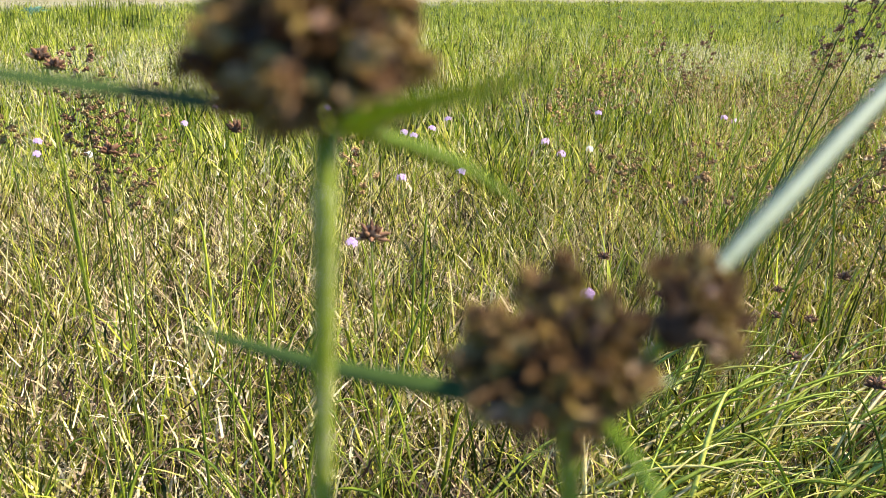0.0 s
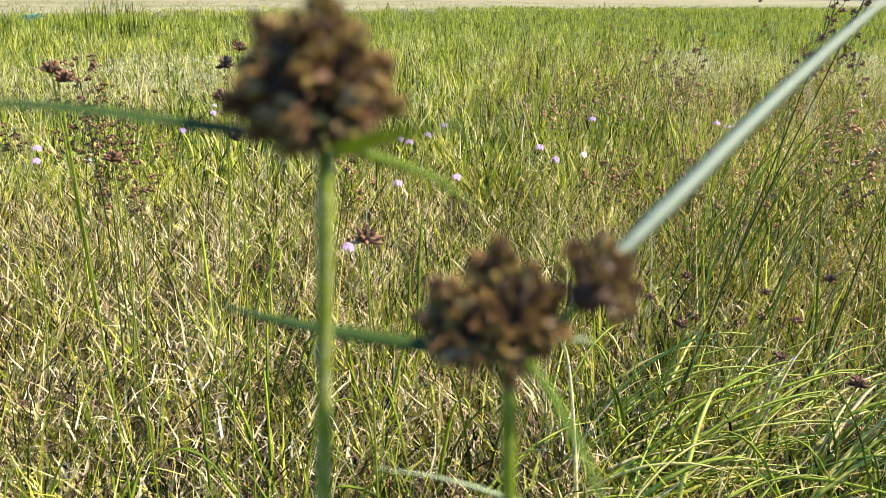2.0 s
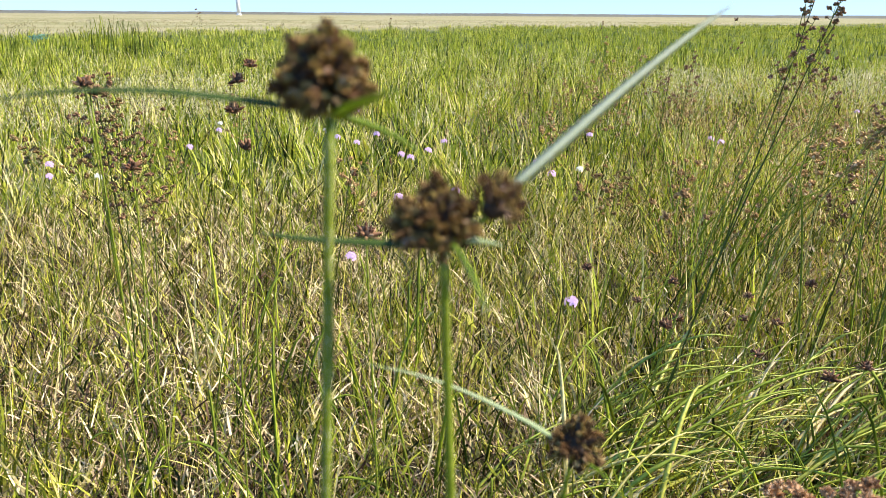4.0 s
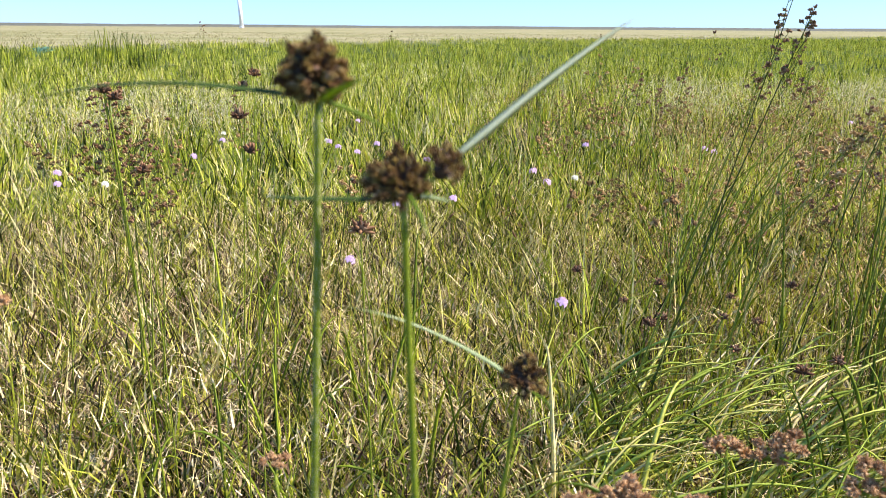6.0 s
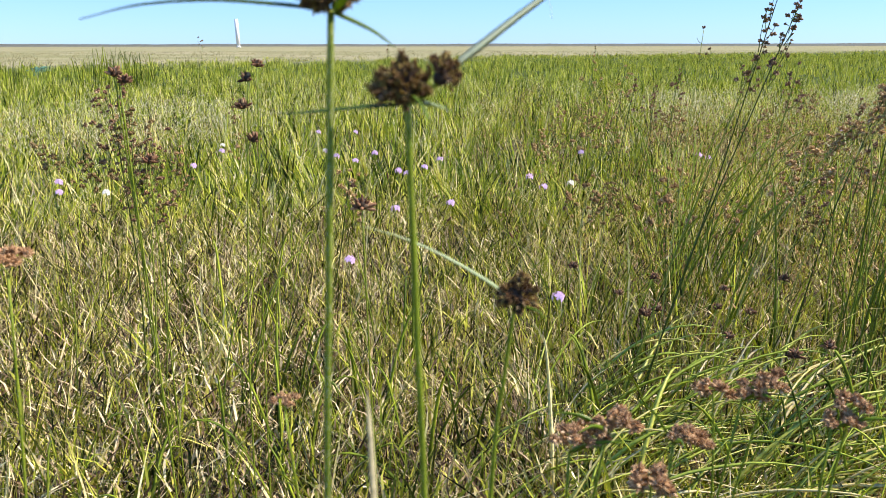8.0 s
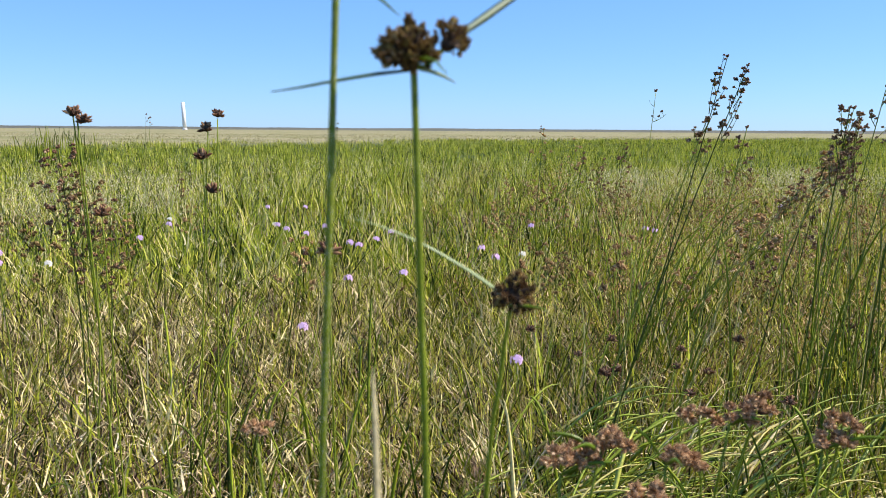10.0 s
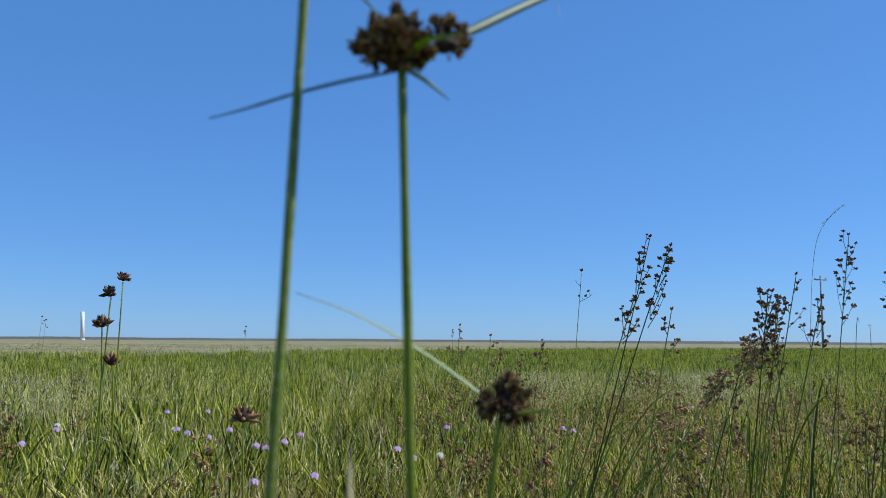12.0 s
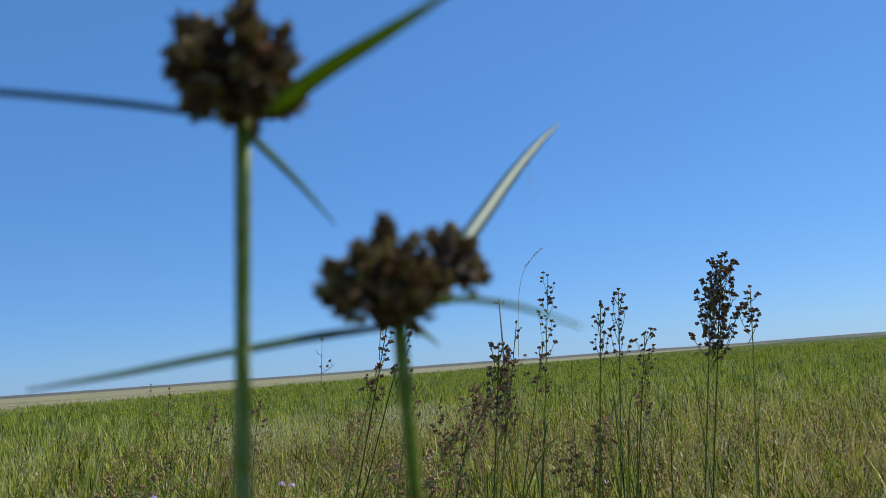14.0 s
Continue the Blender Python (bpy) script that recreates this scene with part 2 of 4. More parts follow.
M_FRUIT = plant_mat("reddish_fruit", [(0.0, (0.08, 0.035, 0.02)), (0.5, (0.19, 0.09, 0.05)), (0.9, (0.33, 0.18, 0.095)), (1.0, (0.46, 0.29, 0.16))], source="object", rough=0.7, through_light=0.1, gloss=0.15, grain=500, grain_amount=0.35)
M_RUSTY = plant_mat("rusty_capsule", [(0.0, (0.15, 0.080, 0.040)), (0.4, (0.42, 0.255, 0.115)), (0.8, (0.62, 0.43, 0.21)), (1.0, (0.72, 0.58, 0.38))], rough=0.75, through_light=0.25, gloss=0.05, grain=600, grain_amount=0.3)
M_CAPSULE_BROWN = plant_mat("brown_capsule", [(0.0, (0.09, 0.054, 0.022)), (0.5, (0.25, 0.165, 0.07)), (0.9, (0.42, 0.30, 0.14)), (1.0, (0.58, 0.45, 0.26))], rough=0.75, through_light=0.2, gloss=0.05, grain=600, grain_amount=0.3)
M_CAPSULE = plant_mat("rush_capsule", [(0.0, (0.075, 0.036, 0.020)), (0.5, (0.21, 0.11, 0.056)), (0.85, (0.37, 0.22, 0.12)), (1.0, (0.50, 0.35, 0.22))], rough=0.65, through_light=0.06, gloss=0.15, grain=600, grain_amount=0.3)
M_PANICLE = plant_mat("straw_panicle", [(0.0, (0.42, 0.37, 0.22)), (1.0, (0.72, 0.65, 0.46))], through_light=0.35, grain=300)
M_PETAL = plant_mat("violet_petal", [(0.0, (0.31, 0.125, 0.53)), (0.5, (0.49, 0.26, 0.70)), (1.0, (0.73, 0.55, 0.86))], rough=0.6, through_light=0.3, grain=700, grain_amount=0.15)
M_PETAL_WHITE = plant_mat("white_petal", [(0.0, (0.62, 0.60, 0.60)), (1.0, (0.82, 0.80, 0.80))], rough=0.6, through_light=0.3, grain=700, grain_amount=0.1)
M_THREAD = plant_mat("silk_thread", [(0.0, (0.7, 0.7, 0.7)), (1.0, (0.8, 0.8, 0.8))], rough=0.3, through_light=0.3)
M_WHITE = plant_mat("white_paint", [(0.3, (0.72, 0.72, 0.70)), (0.7, (0.82, 0.82, 0.80))], source=0.3, rough=0.6, through_light=0, grain=2.0, grain_amount=0.06)
M_TIMBER = plant_mat("grey_timber", [(0.3, (0.30, 0.285, 0.27)), (0.7, (0.42, 0.40, 0.38))], source=1.5, rough=0.85, through_light=0, grain=8.0, grain_amount=0.2)
M_RIDGE = plant_mat("far_scrub", [(0.35, (0.06, 0.065, 0.05)), (0.65, (0.12, 0.11, 0.08))], source=0.01, rough=0.95, through_light=0, grain=0.05, grain_amount=0.3)
M_SCRUB = plant_mat("blue_green_scrub", [(0.0, (0.06, 0.17, 0.11)), (1.0, (0.15, 0.32, 0.22))], rough=0.6, through_light=0.2, grain=20)

# ---- mesh helpers ----


def mesh_of(bm, name, material, smooth=True):
    me = bpy.data.meshes.new(name)
    bm.to_mesh(me)
    bm.free()
    me.materials.append(material)
    me.polygons.foreach_set("use_smooth", [smooth] * len(me.polygons))
    return me


def part(name, bm, material, parent, label="", smooth=True):
    """Links bm as one mesh object under a thing or under a part."""
    ob = new(name, mesh_of(bm, name, material, smooth))
    ob.parent = parent
    if parent is not None:
        ob.matrix_parent_inverse = Matrix.Translation(parent.location).inverted() if parent.parent is None else Matrix.Identity(4)
    if label:
        ob["label"] = label
    return ob


def thing(name, place, label, category, group=""):
    ob = new(name)
    ob.empty_display_size = 0.02
    ob.location = place
    return tagged(ob, label, category, group)


def smooth_line(points, steps):
    """A Catmull-Rom line through the points."""
    p = [Vector(q) for q in points]
    p = [p[0] * 2 - p[1]] + p + [p[-1] * 2 - p[-2]]
    line = []
    for i in range(1, len(p) - 2):
        a, b, c, d = p[i - 1:i + 3]
        for k in range(steps):
            u = k / steps
            line.append(0.5 * (2 * b + (c - a) * u + (2 * a - 5 * b + 4 * c - d) * u * u + (3 * b - a - 3 * c + d) * u ** 3))
    return line + [p[-2]]


def tube(bm, line, radii, sides=6, closed_end=True):
    rings = []
    n = len(line)
    ref = Vector((0.31, 0.92, 0.2))
    for i, c in enumerate(line):
        d = (line[min(i + 1, n - 1)] - line[max(i - 1, 0)]).normalized()
        u = d.cross(ref).normalized()
        v = d.cross(u)
        r = radii(i / (n - 1))
        rings.append([bm.verts.new(c + r * (math.cos(a) * u + math.sin(a) * v)) for a in (2 * math.pi * k / sides for k in range(sides))])
    for a, b in zip(rings, rings[1:]):
        for k in range(sides):
            bm.faces.new((a[k], a[(k + 1) % sides], b[(k + 1) % sides], b[k]))
    if closed_end:
        bm.faces.new(rings[-1])
        bm.faces.new(rings[0][::-1])
    return bm


def blade_leaf(bm, line, width, side, fold=0.35, thick=0.00018, taper=2.2):
    """A long leaf with a keel: two folded halves, slightly thick, widest near a quarter of its length."""
    rows = []
    n = len(line)
    for i, c in enumerate(line):
        u = i / (n - 1)
        d = (line[min(i + 1, n - 1)] - line[max(i - 1, 0)]).normalized()
        s = (Vector(side) - d * d.dot(Vector(side))).normalized()
        up = s.cross(d)
        w = 0.5 * width * min(1.0, 0.55 + 2.2 * u) * (1 - u ** taper) ** 0.8 + 0.00005
        rows.append([bm.verts.new(q) for q in (c - s * w + up * fold * w, c - up * thick, c + s * w + up * fold * w, c + up * thick)])
    for a, b in zip(rows, rows[1:]):
        for k in range(4):
            bm.faces.new((a[k], a[(k + 1) % 4], b[(k + 1) % 4], b[k]))
    bm.faces.new(rows[-1])
    bm.faces.new(rows[0][::-1])
    return bm


def spindle(bm, a, b, r, sides=5, rings=(0.0, 0.25, 0.6, 1.0), fat=(0.35, 1.0, 0.8, 0.08), flat=1.0):
    """A seed, capsule or spikelet from a to b."""
    a, b = Vector(a), Vector(b)
    d = (b - a).normalized()
    u = d.cross(Vector((0.3, 0.5, 0.81))).normalized()
    v = d.cross(u) * flat
    loops = [[bm.verts.new(a.lerp(b, t) + r * f * (math.cos(q) * u + math.sin(q) * v)) for q in (2 * math.pi * k / sides for k in range(sides))] for t, f in zip(rings, fat)]
    for p, q in zip(loops, loops[1:]):
        for k in range(sides):
            bm.faces.new((p[k], p[(k + 1) % sides], q[(k + 1) % sides], q[k]))
    bm.faces.new(loops[-1])
    bm.faces.new(loops[0][::-1])


def directions(n, rng, low=-1.0):
    """Evenly spread ways over a ball, above the height low, a little uneven."""
    ways = []
    for i in range(n):
        z = 1 - (1 - low) * (i + 0.5) / n
        a = i * 2.399963 + rng.uniform(-0.3, 0.3)
        s = math.sqrt(max(0.0, 1 - z * z))
        ways.append(Vector((s * math.cos(a) + rng.uniform(-0.12, 0.12), s * math.sin(a) + rng.uniform(-0.12, 0.12), z + rng.uniform(-0.12, 0.12))).normalized())
    return ways


# ---- ground, plain and horizon ----


def ground_sheet():
    bm = bmesh.new()
    radii = [0, 0.5, 1, 2, 4, 8, 14, 20, 24, 30, 45, 80, 160, 400, 1000, 2200, 4200]
    rings = []
    for r in radii[1:]:
        ring = []
        for k in range(48):
            a = 2 * math.pi * k / 48
            x, y = r * math.cos(a), r * math.sin(a)
            h = 0.015 * noise.noise((x * 0.9, y * 0.9, 0)) if r < 20 else 0.0
            ring.append(bm.verts.new((x, y, h)))
        rings.append(ring)
    mid = bm.verts.new((0, 0, 0))
    for k in range(48):
        bm.faces.new((mid, rings[0][k], rings[0][(k + 1) % 48]))
    for a, b in zip(rings, rings[1:]):
        for k in range(48):
            bm.faces.new((a[k], b[k], b[(k + 1) % 48], a[(k + 1) % 48]))
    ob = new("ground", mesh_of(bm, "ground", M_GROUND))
    return tagged(ob, "flat meadow ground of brown earth running to a dry plain", "ground", kind="structure")


def far_ridge():
    bm = bmesh.new()
    rng = random.Random(5)
    crest = []
    for k in range(360):
        a = 2 * math.pi * k / 360
        h = 6.6 + 2.2 * noise.noise((7 * math.cos(a), 7 * math.sin(a), 3.0)) + rng.uniform(-0.4, 0.4)
        d = Vector((math.cos(a), math.sin(a), 0))
        crest.append([bm.verts.new(d * 2350), bm.verts.new(d * 2480 + Vector((0, 0, h))), bm.verts.new(d * 2700)])
    for k in range(360):
        a, b = crest[k], crest[(k + 1) % 360]
        for j in (0, 1):
            bm.faces.new((a[j], a[j + 1], b[j + 1], b[j]))
    ob = new("backdrop", mesh_of(bm, "backdrop", M_RIDGE))
    return tagged(ob, "low dark line of scrub along the far horizon", "horizon", kind="structure")


ground_sheet()
far_ridge()


def far_tower():
    t = thing("tower", (-135.4, 584, 0), "slender white tower leaning slightly on the horizon", "tower")
    bm = bmesh.new()
    tube(bm, [Vector((-135.4, 584, -0.2)), Vector((-135.8, 584, 9)), Vector((-136.2, 584, 18.2))], lambda u: 1.5 - 0.1 * u, 4)
    part("shaft", bm, M_WHITE, t)
    bm = bmesh.new()
    tube(bm, [Vector((-135.4, 584, -0.2)), Vector((-135.4, 584, 0.9))], lambda u: 1.9, 4)
    part("footing", bm, M_WHITE, t)
    return t


far_tower()


def utility_pole(x, y, height, name_label):
    t = thing("utility_pole", (x, y, 0), name_label, "pole", "power line across the plain")
    bm = bmesh.new()
    tube(bm, [Vector((x, y, -0.3)), Vector((x, y, height))], lambda u: 0.15 - 0.05 * u, 8)
    part("pole", bm, M_TIMBER, t)
    bm = bmesh.new()
    tube(bm, [Vector((x - 0.9, y, height - 0.55)), Vector((x + 0.9, y, height - 0.55))], lambda u: 0.09, 4)
    part("crossarm", bm, M_TIMBER, t)
    for dx in (-0.75, 0.0, 0.75):
        bm = bmesh.new()
        tube(bm, [Vector((x + dx, y, height - 0.46)), Vector((x + dx, y, height - 0.2))], lambda u: 0.07 - 0.02 * u, 6)
        part("insulator", bm, M_WHITE, t)
    return t


utility_pole(66.0, 100.0, 9.4, "grey timber utility pole with a crossarm on the plain")
utility_pole(218.0, 300.0, 8.6, "distant grey timber utility pole on the plain")

# ---- the meadow's grass ----


def ribbons(name, material, base, height, width, lean, bend, segs, label, category="grass", way=None, seed=0, droop=0.3, curl=0.35):
    """Very many grass blades in one mesh: each a tapered strip that leans and bends its own way."""
    rng = np.random.default_rng(seed)
    n = len(base)
    phi = rng.uniform(0, 2 * np.pi, n) if way is None else way
    d = np.stack([np.cos(phi), np.sin(phi)], 1)
    face = rng.uniform(0, 2 * np.pi, n)
    s = np.stack([np.cos(face), np.sin(face)], 1)
    across = np.stack([-np.sin(phi), np.cos(phi)], 1) * (curl * rng.normal(0, 1, n) * height)[:, None]
    co = np.zeros((n, 2 * segs + 1, 3), np.float32)
    for k in range(segs + 1):
        u = k / segs
        out = (lean * u + bend * u ** 2.2) * height
        z = base[:, 2] + height * (u - droop * bend * u ** 2.5)
        c = base[:, :2] + d * out[:, None] + across * u ** 2
        if k < segs:
            w = 0.5 * width * min(1.0, 0.7 + u) * (1 - u ** 1.7)
            co[:, 2 * k, :2] = c - s * w[:, None]
            co[:, 2 * k + 1, :2] = c + s * w[:, None]
            co[:, 2 * k, 2] = co[:, 2 * k + 1, 2] = z
        else:
            co[:, 2 * k, :2], co[:, 2 * k, 2] = c, z
    per = 2 * segs + 1
    quads = np.array([[2 * k, 2 * k + 1, 2 * k + 3, 2 * k + 2] for k in range(segs - 1)], np.int32).reshape(-1)
    tip = np.array([2 * segs - 2, 2 * segs - 1, 2 * segs], np.int32)
    one = np.concatenate([quads, tip])
    loops = (one[None, :] + (np.arange(n, dtype=np.int32) * per)[:, None]).reshape(-1)
    sizes = np.tile(np.array([4] * (segs - 1) + [3], np.int32), n)
    starts = np.concatenate([[0], np.cumsum(sizes)[:-1]]).astype(np.int32)
    me = bpy.data.meshes.new(name)
    me.vertices.add(n * per)
    me.vertices.foreach_set("co", co.reshape(-1))
    me.loops.add(len(loops))
    me.loops.foreach_set("vertex_index", loops)
    me.polygons.add(len(sizes))
    me.polygons.foreach_set("loop_start", starts)
    me.polygons.foreach_set("loop_total", sizes)
    me.update(calc_edges=True)
    me.materials.append(material)
    ob = new(name, me)
    return tagged(ob, label, category, kind="stuff")


def patch(x, y):
    """Slow waves over the meadow, from 0 to 1, for clumps and bare spots."""
    return 0.5 + 0.25 * np.sin(2.1 * x + 1.3 * np.sin(1.7 * y + 0.5)) + 0.25 * np.sin(2.7 * y - 1.1 * x + 1.9 * np.sin(0.9 * x))


def scatter(count, r0, r1, a0, a1, rng, power=1.0):
    """Places in a fan round the path's start, from bearing a0 to a1 (degrees from +y towards +x)."""
    r = np.sqrt(rng.uniform(0, 1, count) ** power * (r1 * r1 - r0 * r0) + r0 * r0)
    a = np.radians(rng.uniform(a0, a1, count))
    return np.stack([r * np.sin(a), r * np.cos(a) - 0.12, np.zeros(count)], 1)


def tufted(tufts, each, spread, rng):
    b = np.repeat(tufts, each, axis=0)
    b[:, :2] += rng.normal(0, spread, (len(b), 2))
    return b


def tufts(name, material, feet, each, spread, height, width, lean, bend, segs, label, rng, seed, curl=0.15):
    """Tufts of grass: the blades of one tuft share a height and splay from its middle."""
    b = np.repeat(feet, each, axis=0)
    off = rng.normal(0, spread, (len(b), 2))
    b[:, :2] += off
    n = len(b)
    tall = np.repeat(rng.uniform(height[0], height[1], len(feet)), each) * rng.uniform(0.55, 1.12, n)
    splay = np.clip(np.hypot(off[:, 0], off[:, 1]) / (spread * 2), 0.1, 1.2)
    way = np.arctan2(off[:, 1], off[:, 0]) + rng.normal(0, 0.7, n)
    return ribbons(name, material, b, tall, rng.uniform(width[0], width[1], n), splay * rng.uniform(lean[0], lean[1], n), rng.uniform(bend[0], bend[1], n) ** 1.5, segs, label, way=way, seed=seed, curl=curl)


def clumps(p, size, rng, floor=0.15):
    """Thins places out into clumps of about that size."""
    k = 2 * np.pi / (size * 2.2)
    x, y = p[:, 0] * k, p[:, 1] * k
    wave = 0.5 + 0.27 * np.sin(x + 1.7 * np.sin(0.73 * y + 1.1)) + 0.27 * np.sin(1.13 * y - 0.6 * x + 1.9 * np.sin(0.61 * x + 2.0))
    return p[rng.uniform(0, 1, len(p)) < floor + (1 - floor) * np.clip(wave, 0, 1) ** 1.6]


rng = np.random.default_rng(11)
VIEW0, VIEW1 = -36, 72

# thin green tufts at the feet of the sedges and out to a few metres, most of them low
tufts("meadow_grass", M_NEAR, clumps(scatter(3500, 0.42, 3.0, VIEW0, VIEW1, rng), 0.09, rng), 11, 0.015, (0.05, 0.24), (0.0024, 0.0060), (0.05, 0.65), (0.0, 0.7), 3, "mixed green and yellowing meadow grass round the sedges", rng, 1)
tufts("tall_meadow_grass", M_NEAR, scatter(500, 0.68, 3.0, VIEW0, VIEW1, rng), 8, 0.016, (0.16, 0.29), (0.0030, 0.0068), (0.05, 0.6), (0.0, 0.5), 4, "taller single green grass blades over the low sward", rng, 17)
d0 = scatter(2300, 0.42, 3.0, VIEW0, VIEW1, rng)
d0 = d0[rng.uniform(0, 1, len(d0)) < 0.30 + 0.70 * patch(d0[:, 0] * 1.5, d0[:, 1] * 1.5)]
d0 = np.concatenate([d0, scatter(420, 0.75, 1.6, 6, 44, rng), scatter(420, 1.15, 2.2, 10, 40, rng)])
tufts("dry_grass", M_DRY, d0, 13, 0.020, (0.04, 0.20), (0.0020, 0.0052), (0.2, 1.3), (0.0, 1.0), 3, "dry straw and brown dead grass among the green", rng, 2)
tufts("bright_meadow_grass", M_FRESH, np.concatenate([scatter(190, 0.85, 2.0, 6, 48, rng), clumps(scatter(260, 0.70, 2.2, VIEW0, 8, rng), 0.2, rng)]), 12, 0.020, (0.12, 0.26), (0.0030, 0.0064), (0.05, 0.6), (0.0, 0.6), 3, "bright green grass tufts among the straw", rng, 18)
# litter: dead blades lying over one another, low between the tufts
l0 = scatter(34000, 0.42, 3.0, VIEW0, VIEW1, rng)
l0[:, 2] = 0.008 + 0.08 * rng.uniform(0, 1, len(l0)) ** 1.5
n0 = len(l0)
ribbons("grass_litter", M_DRY, l0, rng.uniform(0.006, 0.030, n0), rng.uniform(0.0018, 0.0058, n0), rng.uniform(0.4, 2.6, n0), rng.uniform(-0.5, 1.0, n0), 2,
        "tangle of bleached dead grass lying under the green", seed=3, curl=0.8)
# short leafy shoots that break up the blades
h0 = scatter(44000, 0.42, 3.2, VIEW0, VIEW1, rng)
h0 = h0[(h0[:, 0] > -0.12) | (rng.uniform(0, 1, len(h0)) < 0.62)]   # drier to one side
h0[:, 2] = rng.uniform(0.015, 0.17, len(h0))
n0 = len(h0)
ribbons("grass_shoots", M_NEAR, h0, rng.uniform(0.014, 0.048, n0), rng.uniform(0.0022, 0.0054, n0), rng.uniform(0.0, 1.2, n0) ** 1.3, rng.uniform(-0.4, 0.8, n0), 2,
        "short leafy green shoots between the grass blades", seed=9, curl=0.4)
h1 = np.concatenate([scatter(20000, 0.42, 3.2, VIEW0, VIEW1, rng), scatter(15000, 0.45, 2.8, VIEW0, 2, rng)])
h1[:, 2] = rng.uniform(0.01, 0.14, len(h1))
n0 = len(h1)
ribbons("withered_shoots", M_DRY, h1, rng.uniform(0.012, 0.042, n0), rng.uniform(0.0020, 0.0052, n0), rng.uniform(0.0, 1.6, n0), rng.uniform(-0.4, 1.0, n0), 2,
        "short withered brown shoots between the grass blades", seed=19, curl=0.4)

# from a few metres on: fresher and greener, short and fine
tufts("fresh_meadow_grass", M_FRESH, clumps(scatter(13500, 2.5, 15.0, VIEW0, VIEW1, rng, 1.6), 0.22, rng), 11, 0.026, (0.07, 0.30), (0.0055, 0.0125), (0.05, 0.5), (0.0, 0.6), 3, "fresh green meadow grass in loose tufts", rng, 4)
d1 = scatter(2300, 2.5, 8.0, VIEW0, VIEW1, rng, 0.9)
d1 = np.concatenate([d1[rng.uniform(0, 1, len(d1)) < 0.20 + 0.65 * patch(d1[:, 0], d1[:, 1])], scatter(900, 1.5, 6.0, 14, VIEW1, rng)])
tufts("dry_meadow_grass", M_DRY, d1, 12, 0.035, (0.05, 0.20), (0.0030, 0.0070), (0.1, 1.0), (0.0, 1.0), 3, "straw-coloured dead grass among fresh green blades", rng, 5)

# open panicles of seeding grass over the blades, as fine pale specks in loose tufts
clouds = np.array([(-1.70, 3.30, 0), (-1.35, 3.55, 0), (-1.05, 3.9, 0), (1.28, 4.25, 0), (1.45, 4.6, 0), (2.2, 4.3, 0), (2.6, 4.6, 0)])
t5 = np.concatenate([tufted(clouds, 22, 0.24, rng), scatter(220, 1.6, 7.5, VIEW0, VIEW1, rng)])
b5 = tufted(t5, 80, 0.06, rng)
b5[:, 2] = rng.uniform(0.26, 0.43, len(b5))
n5 = len(b5)
ribbons("seeding_grass", M_PANICLE, b5, rng.uniform(0.006, 0.014, n5), rng.uniform(0.0018, 0.0038, n5), rng.uniform(0.0, 2.0, n5), rng.uniform(-0.5, 0.5, n5), 2,
        "pale open panicles of seeding grass", seed=10)
t6 = scatter(1500, 1.35, 6.5, VIEW0, VIEW1, rng)
t6 = np.concatenate([t6[(t6[:, 0] > 0.15) | (patch(t6[:, 0] * 1.4, t6[:, 1]) > 0.58)], scatter(1300, 1.35, 4.4, 14, VIEW1, rng)])
b6 = tufted(t6, 30, 0.022, rng)
b6[:, 2] = np.repeat(rng.uniform(0.14, 0.40, len(t6)), 30) + rng.normal(0, 0.02, len(b6))
n6 = len(b6)
b6 = b6[rng.permutation(len(t6)).repeat(30) * 30 + np.tile(np.arange(30), len(t6))]
half = n6 // 60 * 30
for name, material, a, b, words in (("rush_seeds", M_RUSTY, 0, half, "reddish brown seed specks of low rushes"), ("dark_rush_seeds", M_CAPSULE_BROWN, half, n6, "dark seed specks of low rushes")):
    m6 = b - a
    ribbons(name, material, b6[a:b], rng.uniform(0.004, 0.010, m6), rng.uniform(0.0024, 0.0050, m6), rng.uniform(0.0, 1.5, m6), rng.uniform(-0.5, 0.5, m6), 2, words, seed=12 + a % 7)

# the green belt, which thins out towards the dry plain and reaches further off to one side


def edge_of(p):
    """How far out a place lies, in metres straight ahead; the dry plain begins at about 46."""
    return np.hypot(p[:, 0], p[:, 1]) - 1.25 * p[:, 0]


t2 = scatter(11000, 6.0, 66, VIEW0, VIEW1, rng, 1.5)
t2 = t2[edge_of(t2) < 44 + 4 * np.sin(t2[:, 0] * 0.5) + rng.normal(0, 5, len(t2))]
tufts("far_meadow_grass", M_BELT, t2, 15, 0.11, (0.09, 0.30), (0.010, 0.022), (0.03, 0.4), (0.0, 0.5), 2, "belt of green grass at the edge of the plain", rng, 6)
t4 = scatter(9000, 50, 170, VIEW0, VIEW1, rng, 1.2)
t4 = t4[edge_of(t4) < 44 + 5 * np.sin(t4[:, 0] * 0.3) + rng.normal(0, 5, len(t4))]
tufts("farthest_meadow_grass", M_BELT, t4, 8, 0.35, (0.12, 0.30), (0.03, 0.07), (0.05, 0.5), (0.0, 0.6), 2, "green grass running far out beside the dry plain", rng, 16)
# short dry tussocks on the plain
t3 = scatter(8000, 24, 125, VIEW0, VIEW1, rng, 1.6)
t3 = t3[edge_of(t3) > 37 + rng.uniform(0, 12, len(t3))]
b3 = tufted(t3, 6, 0.12, rng)
n3 = len(b3)
